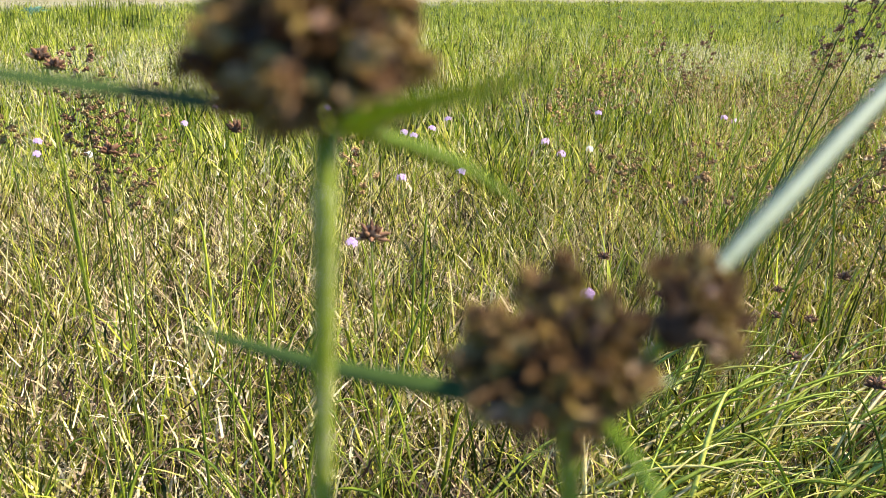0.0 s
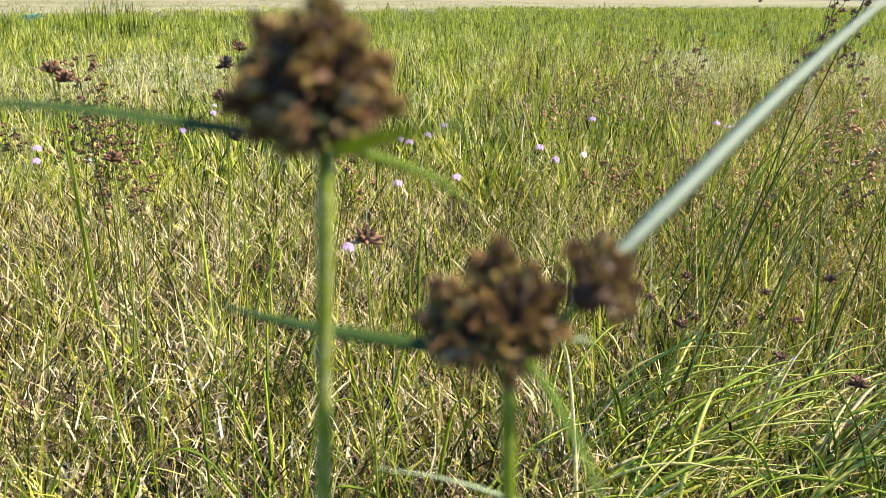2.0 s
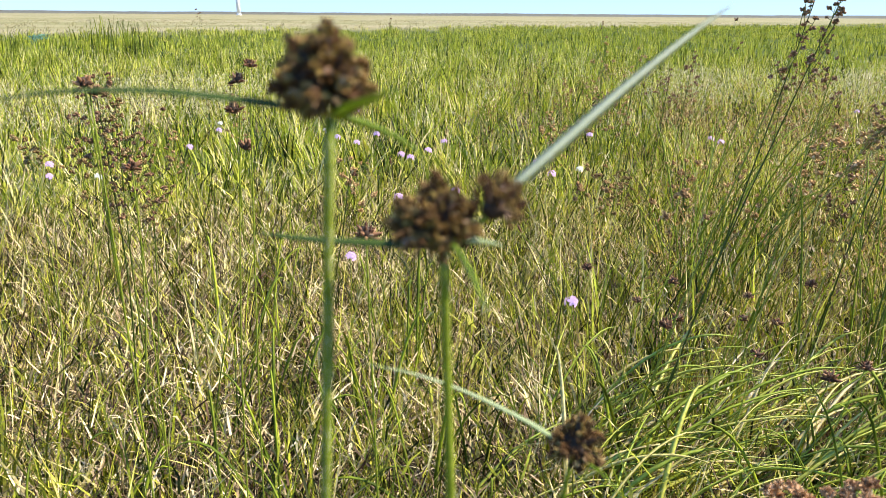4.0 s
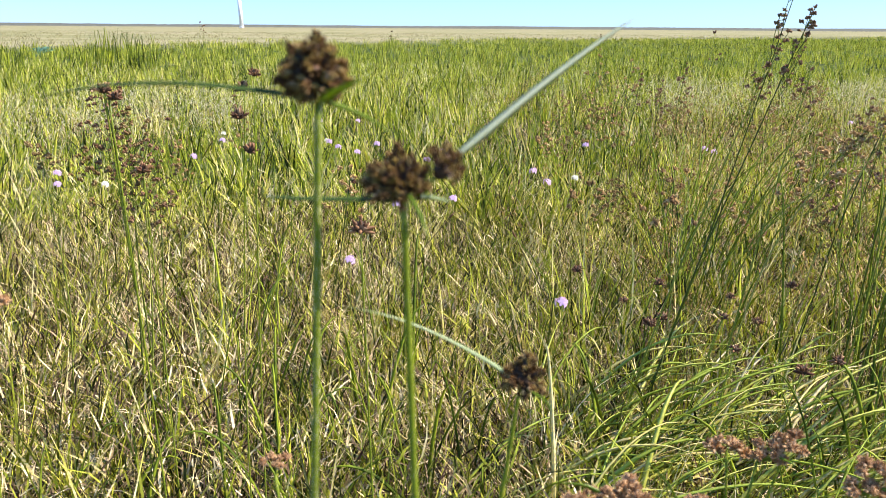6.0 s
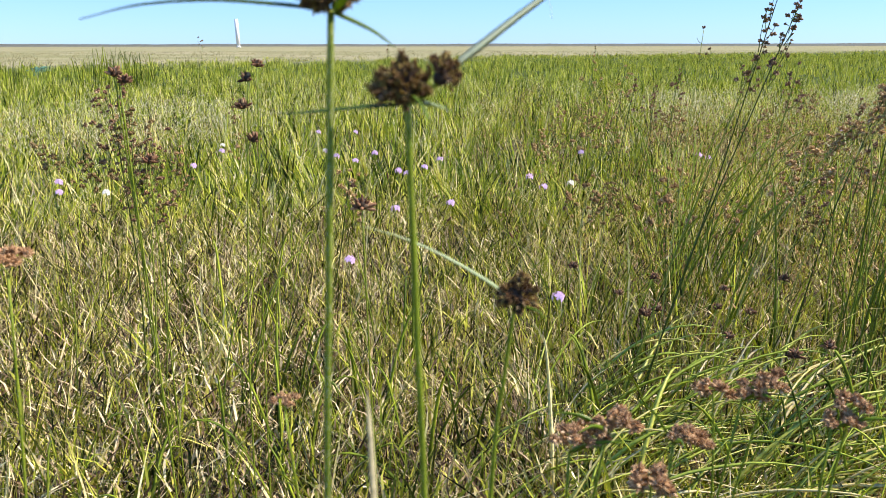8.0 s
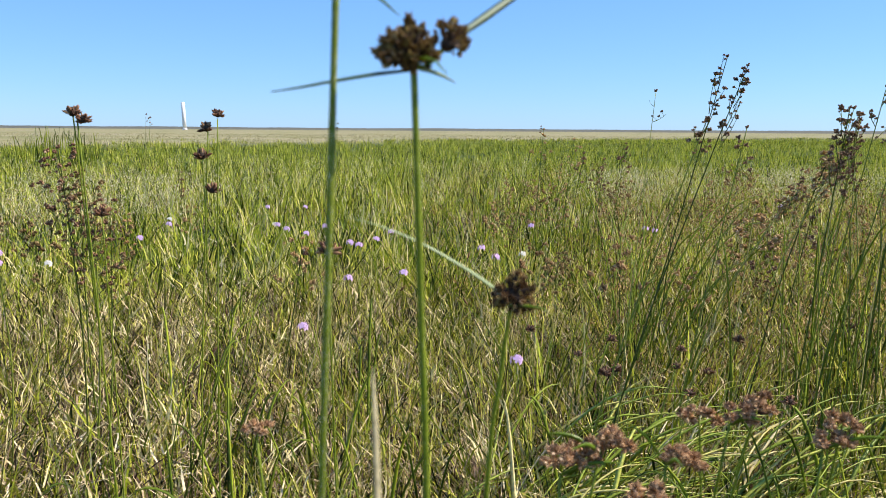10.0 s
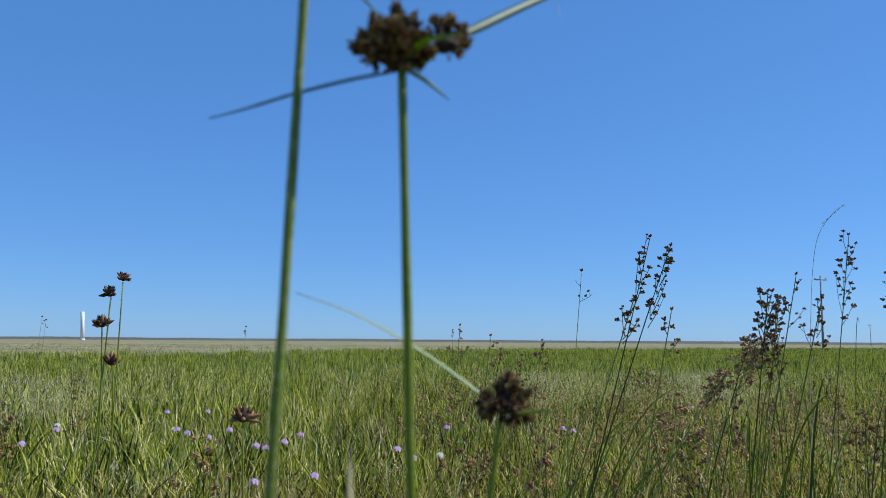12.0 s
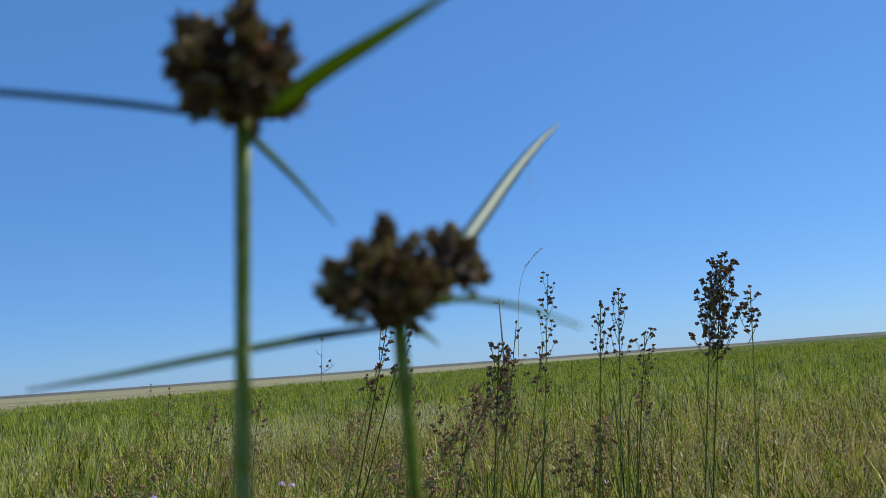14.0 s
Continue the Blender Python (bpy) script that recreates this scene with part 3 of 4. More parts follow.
ribbons("plain_grass", M_PLAIN, b3, rng.uniform(0.05, 0.17, n3), rng.uniform(0.010, 0.024, n3), rng.uniform(0.0, 0.7, n3), rng.uniform(0.0, 0.8, n3), 2,
        "short dry grass of the open plain", seed=7)
# the meadow behind and beside the walk
tufts("meadow_grass_around", M_NEAR, scatter(2400, 0.45, 3.6, VIEW1, 360 + VIEW0, rng), 12, 0.03, (0.08, 0.27), (0.004, 0.009), (0.1, 0.9), (0.0, 0.9), 2, "mixed green meadow grass of the open field", rng, 8)
tufts("dry_grass_around", M_DRY, scatter(2300, 0.45, 4.6, VIEW1, 360 + VIEW0, rng), 10, 0.04, (0.06, 0.22), (0.003, 0.008), (0.2, 1.5), (0.0, 1.2), 2, "dry straw among the grass of the open field", rng, 13)
tufts("fresh_grass_around", M_FRESH, scatter(3900, 2.3, 12.0, VIEW1, 360 + VIEW0, rng, 1.05), 9, 0.08, (0.10, 0.30), (0.009, 0.020), (0.2, 1.2), (0.0, 0.9), 2, "fresh green grass of the open field", rng, 14)
tufts("far_grass_around", M_BELT, scatter(2400, 11.5, 30, VIEW1, 360 + VIEW0, rng, 0.95), 9, 0.16, (0.12, 0.32), (0.025, 0.05), (0.1, 0.6), (0.0, 0.6), 2, "tall green grass of the open field", rng, 15)
# low straw and shoots beside and behind, and at the feet of the sedges
low_rng = np.random.default_rng(23)
for name, material, count, label, seed in (("straw_around", M_DRY, 12000, "short withered straw of the open field", 21), ("shoots_around", M_NEAR, 9000, "short green shoots of the open field", 22)):
    q = np.concatenate([scatter(count, 0.42, 3.4, VIEW1, 360 + VIEW0, low_rng, 0.8), scatter(count // 9, 0.01, 0.46, 0, 360, low_rng)])
    q[:, 2] = low_rng.uniform(0.0, 0.09, len(q))
    ribbons(name, material, q, low_rng.uniform(0.02, 0.07, len(q)), low_rng.uniform(0.0028, 0.0062, len(q)), low_rng.uniform(0.0, 1.7, len(q)), low_rng.uniform(-0.4, 1.0, len(q)), 2, label, seed=seed, curl=0.4)
tufts("grass_at_the_sedges", M_NEAR, scatter(120, 0.01, 0.46, 0, 360, low_rng), 10, 0.02, (0.06, 0.20), (0.0026, 0.0062), (0.1, 0.9), (0.0, 0.8), 3, "low mixed grass at the feet of the sedges", low_rng, 24)
# brighter tufts among the rushes
tufts("bright_rushy_grass", M_FRESH, clumps(scatter(620, 1.4, 4.2, 8, 52, low_rng), 0.16, low_rng), 12, 0.022, (0.16, 0.34), (0.0040, 0.0085), (0.05, 0.5), (0.0, 0.5), 3, "bright yellow-green grass tufts among the rushes", low_rng, 25)

# ---- the three sedges in front ----


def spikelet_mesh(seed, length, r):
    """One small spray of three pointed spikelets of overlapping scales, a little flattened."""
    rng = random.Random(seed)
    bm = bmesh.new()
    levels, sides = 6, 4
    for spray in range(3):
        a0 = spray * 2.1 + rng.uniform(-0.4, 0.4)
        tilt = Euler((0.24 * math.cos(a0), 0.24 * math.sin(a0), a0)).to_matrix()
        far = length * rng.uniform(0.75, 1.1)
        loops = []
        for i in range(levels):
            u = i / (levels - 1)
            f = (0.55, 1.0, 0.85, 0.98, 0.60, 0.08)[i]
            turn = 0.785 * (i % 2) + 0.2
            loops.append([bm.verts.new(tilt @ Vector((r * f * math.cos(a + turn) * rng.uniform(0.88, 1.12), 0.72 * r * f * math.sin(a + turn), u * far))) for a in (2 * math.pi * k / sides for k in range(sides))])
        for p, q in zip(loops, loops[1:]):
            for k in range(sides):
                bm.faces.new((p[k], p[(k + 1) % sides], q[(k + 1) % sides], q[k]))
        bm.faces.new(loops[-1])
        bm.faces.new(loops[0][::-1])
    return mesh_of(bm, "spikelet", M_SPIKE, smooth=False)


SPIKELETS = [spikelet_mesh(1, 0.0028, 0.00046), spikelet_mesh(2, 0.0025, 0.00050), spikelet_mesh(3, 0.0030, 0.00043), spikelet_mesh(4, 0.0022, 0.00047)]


def sedge_head(parent, name, foot, ways, size, each, seed, label="", fat=0.0017):
    """A head of conical spikes that fan out from one foot; every spike is set all round with spikelets.
    ways: direction of each spike and its length as a share of size."""
    rng = random.Random(seed)
    foot = Vector(foot)
    axes = [(Vector(w).normalized(), far) for w, far in ways]
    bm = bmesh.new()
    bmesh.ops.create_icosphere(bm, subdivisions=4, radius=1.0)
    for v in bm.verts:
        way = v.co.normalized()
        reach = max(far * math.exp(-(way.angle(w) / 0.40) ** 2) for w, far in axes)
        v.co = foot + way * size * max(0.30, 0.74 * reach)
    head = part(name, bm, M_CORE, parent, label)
    for w, far in axes:
        side = w.cross(Vector((0.31, 0.57, 0.76))).normalized()
        rise = w.cross(side)
        n = max(8, round(each * far))
        for i in range(n):
            u = ((i + rng.uniform(0.2, 0.8)) / n) ** 0.62
            a = i * 2.399963 + rng.uniform(-0.35, 0.35)
            out = math.cos(a) * side + math.sin(a) * rise
            at = foot + w * size * far * (0.34 + 0.46 * u) + out * fat * (1 - u ** 1.4)
            tilt = 0.70 * (1 - u) ** 0.8 + rng.uniform(-0.15, 0.15)
            d = (w * math.cos(tilt) + out * math.sin(tilt)).normalized()
            q = d.to_track_quat("Z", "Y") @ Euler((0, 0, rng.uniform(0, 6.3))).to_quaternion()
            k = rng.uniform(0.80, 1.15) * size / 0.0100
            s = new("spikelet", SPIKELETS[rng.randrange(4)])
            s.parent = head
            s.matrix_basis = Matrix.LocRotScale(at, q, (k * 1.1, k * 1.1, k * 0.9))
    return head


def fan(count, seed, low=-0.1, short=0.8, long=1.05):
    """Ways of the spikes of a rounded head."""
    rng = random.Random(seed)
    return [(tuple(w), rng.uniform(short, long)) for w in directions(count, rng, low)]


def sedge_stem(parent, points, r0, r1, label="", material=None):
    bm = bmesh.new()
    tube(bm, smooth_line(points, 8), lambda u: r0 + (r1 - r0) * u + 0.00006 * math.sin(40 * u), 7)
    return part("stem", bm, material or M_STEM, parent, label)


def bract(parent, points, width, side, material, label, fold=0.4, taper=2.2):
    bm = bmesh.new()
    blade_leaf(bm, smooth_line(points, 7), width, side, fold, taper=taper)
    return part("bract", bm, material, parent, label)


# the tallest one
A = thing("sedge", (-0.034, 0.004, 0), "tall green sedge with one round dark brown seed head", "sedge", "sedges before the camera")
sedge_stem(A, [(-0.034, 0.004, -0.01), (-0.0305, 0.002, 0.25), (-0.0265, 0.0, 0.50), (-0.0230, -0.001, 0.60), (-0.0200, -0.002, 0.6770)], 0.0014, 0.0010, "smooth green stem with pale scuffed patches", M_SCUFFED)
sedge_head(A, "seed_head", (-0.0202, -0.002, 0.6826), fan(21, 31, -0.75, 0.85, 1.02) + [((0.05, -0.2, 1), 1.16), ((-0.75, 0.1, 0.75), 1.12), ((-0.9, -0.35, -0.15), 1.14), ((-0.85, -0.3, -0.55), 1.02), ((-0.1, -0.6, -0.7), 0.85), ((0.55, -0.4, -0.5), 0.9)], 0.0098, 13, 41, "dark brown burr of many spikelets", 0.0024)
bract(A, [(-0.022, -0.003, 0.6765), (-0.034, -0.001, 0.6780), (-0.055, 0.004, 0.6795), (-0.078, 0.010, 0.6785), (-0.098, 0.018, 0.6750)], 0.0030, (0.15, 0.95, 0.28), M_SHADED_BRACT, "long green bract with its shaded underside put into the colour")
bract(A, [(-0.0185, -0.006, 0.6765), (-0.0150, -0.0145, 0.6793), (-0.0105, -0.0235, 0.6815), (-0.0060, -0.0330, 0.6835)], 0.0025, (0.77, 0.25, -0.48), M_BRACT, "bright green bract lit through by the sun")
bract(A, [(-0.0195, -0.001, 0.6762), (-0.0148, 0.003, 0.6743), (-0.0085, 0.008, 0.6710), (-0.0027, 0.0115, 0.6665)], 0.0013, (0.6, 0.2, 1), M_BRACT, "short green bract with a brown tip")

# the one with a second, smaller head
B = thing("sedge", (0.012, 0.006, 0), "green sedge with one lumpy and one smaller dark seed head", "sedge", "sedges before the camera")
sedge_stem(B, [(0.012, 0.006, -0.01), (0.009, 0.004, 0.25), (0.0055, 0.001, 0.50), (0.0032, 0.0, 0.58), (0.0008, 0.0, 0.653)], 0.0013, 0.00094)
sedge_head(B, "seed_head", (-0.0004, 0.0, 0.6533), [((-1.0, 0.05, 0.28), 1.06), ((-0.82, -0.45, 0.10), 0.95), ((-0.80, 0.25, 0.62), 1.08), ((-0.55, -0.40, 0.75), 1.12), ((-0.02, 0.0, 1.0), 1.30), ((-0.25, 0.45, 0.9), 1.12), ((0.38, -0.2, 0.95), 1.12),
                            ((0.72, 0.1, 0.62), 1.02), ((0.90, -0.15, 0.20), 0.88), ((0.55, -0.70, 0.35), 0.95), ((-0.1, -0.9, 0.55), 1.0), ((-0.45, -0.85, 0.10), 0.92), ((0.1, 0.9, 0.45), 1.0), ((0.65, 0.65, 0.25), 0.92), ((-0.6, 0.75, 0.2), 0.95), ((0.2, -0.95, 0.0), 0.85)],
           0.0101, 16, 42, "dark brown lumpy burr of spikelets", 0.0026)
sedge_head(B, "side_head", (0.0104, 0.0025, 0.6580), [((-0.35, 0.0, 0.9), 1.0), ((0.25, 0.1, 1.0), 1.15), ((0.75, 0.0, 0.65), 1.05), ((0.95, -0.1, 0.15), 0.95), ((0.2, -0.7, 0.65), 0.9), ((0.3, 0.75, 0.6), 0.9), ((0.7, -0.5, -0.15), 0.85), ((0.75, 0.5, -0.1), 0.8)],
           0.0073, 15, 43, "smaller dark brown burr of spikelets", 0.0021)
bm = bmesh.new()
tube(bm, smooth_line([(0.0008, 0.0, 0.6515), (0.0050, 0.001, 0.6525), (0.0095, 0.0025, 0.6570)], 5), lambda u: 0.00062, 6)
part("ray", bm, M_STEM, B, "short green stalk of the side head")
bract(B, [(0.0005, 0.000, 0.6505), (-0.0100, 0.006, 0.6495), (-0.0220, 0.014, 0.6480), (-0.0330, 0.023, 0.6466), (-0.0425, 0.031, 0.6458)], 0.0029, (0.3, 0.9, 0.35), M_SHADED_BRACT, "long narrow green bract with shade put into its colour")
bract(B, [(0.0110, 0.004, 0.6590), (0.0230, 0.012, 0.6680), (0.0380, 0.023, 0.6790), (0.0530, 0.034, 0.6890), (0.0665, 0.044, 0.6970)], 0.0026, (-0.6, 0.2, 0.68), M_SHEEN_BRACT, "long bract with its white sheen put into the colour", 0.55)
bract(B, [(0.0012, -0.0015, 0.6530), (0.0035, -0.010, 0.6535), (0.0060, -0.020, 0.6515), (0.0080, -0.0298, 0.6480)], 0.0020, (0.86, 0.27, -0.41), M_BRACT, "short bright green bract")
bract(B, [(0.0012, 0.0005, 0.6515), (0.0055, 0.0045, 0.6510), (0.0098, 0.0085, 0.6497), (0.0135, 0.0120, 0.6480)], 0.0013, (0.3, 0.2, 1), M_LOW_BRACT, "small pale green bract")

# the low one behind
C = thing("sedge", (0.010, 0.080, 0), "low green sedge with one round brown seed head", "sedge", "sedges before the camera")
sedge_stem(C, [(0.010, 0.080, -0.01), (0.0200, 0.075, 0.25), (0.0305, 0.069, 0.49), (0.0350, 0.067, 0.541), (0.0386, 0.066, 0.571)], 0.0011, 0.0007)
sedge_head(C, "seed_head", (0.0398, 0.066, 0.5738), fan(17, 33, -0.6, 0.85, 1.05) + [((0.1, 0, 1), 1.15)], 0.0096, 13, 44, "round brown burr of spikelets", 0.0023)
bract(C, [(0.0375, 0.066, 0.5725), (0.0270, 0.064, 0.5810), (0.0100, 0.060, 0.5920), (-0.0060, 0.056, 0.6000), (-0.0208, 0.052, 0.6050)], 0.0022, (0, 0.6, 0.8), M_LOW_BRACT, "long pale green bract", 0.5, 0.7)
bract(C, [(0.0400, 0.063, 0.5715), (0.0440, 0.053, 0.5730), (0.0460, 0.045, 0.5740), (0.0470, 0.037, 0.5745)], 0.0010, (0, 0.2, 1), M_BRACT, "tiny green bract with a reddish tip")

# cobweb threads that hang from the pale bract
web = thing("cobweb", (0.044, 0.026, 0.680), "fine white cobweb thread hanging from a bract", "cobweb")
bm = bmesh.new()
tube(bm, smooth_line([(0.0440, 0.0265, 0.6826), (0.0438, 0.0263, 0.6800), (0.0446, 0.0266, 0.6785), (0.0444, 0.0262, 0.6765), (0.0452, 0.0266, 0.6750)], 6), lambda u: 0.00006, 4)
part("thread", bm, M_THREAD, web)

# a bleached blade between the stems
dead = thing("dead_blade", (-0.004, -0.02, 0), "single bleached upright dead grass blade", "grass blade")
bm = bmesh.new()
blade_leaf(bm, smooth_line([(-0.004, -0.012, -0.01), (-0.006, -0.016, 0.25), (-0.0075, -0.019, 0.45), (-0.0104, -0.022, 0.5725)], 14), 0.0027, (0.75, 0.65, 0), 0.3, taper=30)
part("blade", bm, M_PANICLE, dead)

# ---- other sedges with brown clustered heads ----


def clustered_head(parent, centre, size, seed, lumps=7, fine=40, material=M_BROWN):
    """A ragged brown head: a few lumps close together, each of many short pointed spikelets that point up and out."""
    rng = random.Random(seed)
    bm = bmesh.new()
    c = Vector(centre)
    for w in directions(lumps, rng, -0.4):
        m = c + Vector((w.x, w.y, w.z * 0.7)) * size * rng.uniform(0.25, 0.55)
        far = rng.uniform(0.8, 1.25)
        for v in directions(fine, rng, -0.6):
            v = (v + w * 0.6 + Vector((0, 0, 0.3))).normalized()
            spindle(bm, m + v * size * 0.03, m + v * size * far * rng.uniform(0.16, 0.30), size * rng.uniform(0.05, 0.075), 4, fat=(0.7, 1.0, 0.85, 0.2))
    return tagged(part("seed_head", bm, material, parent, smooth=False), kind="stuff")


def fruit_mesh(seed):
    rng = random.Random(seed)
    bm = bmesh.new()
    spindle(bm, (0, 0, 0), (0.08 * rng.uniform(-1, 1), 0.08 * rng.uniform(-1, 1), 1.0), rng.uniform(0.15, 0.20), 6, rings=(0.0, 0.2, 0.5, 0.8, 1.0), fat=(0.35, 0.85, 1.0, 0.6, 0.06))
    return mesh_of(bm, "fruit", M_FRUIT, smooth=True)


FRUITS = [fruit_mesh(k) for k in range(3)]


def fruit_head(parent, centre, size, seed):
    """A small head of plump pointed fruits that stand up from one foot."""
    rng = random.Random(seed)
    c = Vector(centre) - Vector((0, 0, size * 0.5))
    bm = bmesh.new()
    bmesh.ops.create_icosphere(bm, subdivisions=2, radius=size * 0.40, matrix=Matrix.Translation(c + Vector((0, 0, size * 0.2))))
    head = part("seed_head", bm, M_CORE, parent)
    for w in directions(rng.randint(24, 30), rng, -0.7):
        w = (w + Vector((rng.uniform(-0.3, 0.3), rng.uniform(-0.3, 0.3), 0.55))).normalized()
        f = new("fruit", FRUITS[rng.randrange(3)])
        f.parent = head
        f.matrix_basis = Matrix.LocRotScale(c + w * size * 0.15, w.to_track_quat("Z", "Y"), Vector((1.1, 1.1, 1)) * size * rng.uniform(0.42, 0.82))
    return head


def small_sedge(base, top, heads, size, seed, label, group, leaves=2, width=0.0011):
    rng = random.Random(seed)
    b, t = Vector(base), Vector(top)
    s = thing("sedge", base, label, "sedge", group)
    bend = Vector((rng.uniform(-1, 1), rng.uniform(-1, 1), 0)) * 0.02
    line = smooth_line([b - Vector((0, 0, 0.01)), b.lerp(t, 0.5) + bend, t], 8)
    bm = bmesh.new()
    tube(bm, line, lambda u: width * (1 - 0.35 * u), 5)
    part("stem", bm, M_STEM, s)
    for k, h in enumerate(heads):
        near = group == NEAR_GROUP
        if near:
            clustered_head(s, h, size * rng.uniform(0.95, 1.25), seed * 10 + k)
        else:
            fruit_head(s, h, size * rng.uniform(0.85, 1.15), seed * 10 + k)
        if (Vector(h) - t).length > size:
            bm = bmesh.new()
            tube(bm, smooth_line([b.lerp(t, 0.75), (b.lerp(t, 0.8) + Vector(h)) / 2, Vector(h)], 4), lambda u: width * 0.6, 5)
            part("ray", bm, M_STEM, s)
    for k in range(leaves):
        a = rng.uniform(0, 6.28)
        e = t + Vector((math.cos(a), math.sin(a), 0.35)) * size * rng.uniform(1.2, 2.4)
        bm = bmesh.new()
        blade_leaf(bm, smooth_line([t, (t + e) / 2 + Vector((0, 0, size * 0.2)), e], 4), 0.0022, (0, 0, 1), 0.3)
        part("bract", bm, M_BRACT, s)
    return s


NEAR_GROUP = "brown sedges at the foot of the view"
small_sedge((0.055, 0.14, 0), (0.088, 0.122, 0.492), [(0.093, 0.120, 0.496), (0.082, 0.126, 0.489)], 0.0150, 1, "sedge with clustered brown seed heads beside the tall ones", NEAR_GROUP)
small_sedge((0.075, 0.16, 0), (0.120, 0.126, 0.484), [(0.124, 0.125, 0.487), (0.132, 0.130, 0.482), (0.101, 0.089, 0.482)], 0.0150, 2, "sedge with three clustered brown seed heads", NEAR_GROUP)
small_sedge((0.135, 0.21, 0), (0.168, 0.172, 0.486), [(0.172, 0.168, 0.490), (0.181, 0.170, 0.495), (0.158, 0.188, 0.484)], 0.0145, 3, "sedge with pinkish brown clustered seed heads", NEAR_GROUP)
small_sedge((0.19, 0.18, 0), (0.204, 0.146, 0.482), [(0.207, 0.144, 0.486), (0.214, 0.148, 0.493)], 0.0145, 4, "sedge with clustered brown seed heads among green blades", NEAR_GROUP)
small_sedge((0.055, 0.15, 0), (0.070, 0.120, 0.482), [(0.071, 0.119, 0.488)], 0.013, 5, "sedge with one small dark brown seed head", NEAR_GROUP)
small_sedge((-0.06, 0.18, 0), (-0.068, 0.150, 0.488), [(-0.068, 0.150, 0.494)], 0.010, 6, "thin sedge with one small brown seed head", NEAR_GROUP, 1)
small_sedge((-0.22, 0.22, 0), (-0.214, 0.180, 0.550), [(-0.214, 0.179, 0.559)], 0.016, 7, "sedge with one orange brown seed head", NEAR_GROUP, 0)

FIELD_GROUP = "brown sedges in the meadow"
small_sedge((-0.215, 0.69, 0), (-0.190, 0.652, 0.632), [(-0.1915, 0.652, 0.6385), (-0.1975, 0.655, 0.6115)], 0.0115, 8, "upright sedge with brown seed heads in storeys", FIELD_GROUP, 0, 0.0011)
small_sedge((-0.196, 0.68, 0), (-0.180, 0.652, 0.645), [(-0.1795, 0.652, 0.6525), (-0.1875, 0.655, 0.5765)], 0.0105, 9, "upright sedge with a small brown seed head", FIELD_GROUP, 0, 0.0010)
small_sedge((-0.235, 0.50, 0), (-0.250, 0.455, 0.641), [(-0.2525, 0.452, 0.650), (-0.244, 0.452, 0.644)], 0.0095, 10, "slender sedge with a double reddish brown head", FIELD_GROUP, 0)
small_sedge((-0.04, 0.47, 0), (-0.056, 0.45, 0.537), [(-0.056, 0.45, 0.544)], 0.012, 11, "slender sedge with one small tan seed head", FIELD_GROUP, 0)
small_sedge((-0.31, 0.73, 0), (-0.315, 0.70, 0.542), [(-0.315, 0.70, 0.549)], 0.0125, 12, "slender sedge with one round brown seed head", FIELD_GROUP, 0)
for k, (x, y, z) in enumerate(((0.239, 1.198, 0.30), (0.361, 1.124, 0.30), (0.284, 1.026, 0.30), (0.300, 0.927, 0.30), (0.453, 1.050, 0.30), (0.572, 1.113, 0.30), (0.385, 0.822, 0.30),
                               (0.446, 0.754, 0.30), (0.502, 0.786, 0.30), (0.330, 0.98, 0.29), (0.41, 0.95, 0.30), (0.475, 0.99, 0.28), (-0.195, 1.70, 0.36), (-0.85, 2.45, 0.42))):
    small_sedge((x - 0.10, y - 0.02, 0), (x, y, z - 0.006), [(x, y, z)], 0.0125, 20 + k, "bent sedge with a small brown seed head", FIELD_GROUP, 1)

# ---- rushes with dark panicles ----


def seed_cluster(parent, centre, size, count, rng, material=M_CAPSULE):
    bm = bmesh.new()
    c = Vector(centre)
    for w in directions(count, rng, -0.3):
        spindle(bm, c + w * size * 0.05, c + w * size * rng.uniform(0.5, 0.95), size * 0.31, 4, rings=(0.0, 0.35, 0.75, 1.0), fat=(0.4, 1.0, 0.9, 0.25))
    return tagged(part("seed_tuft", bm, material, parent, smooth=False), kind="stuff")


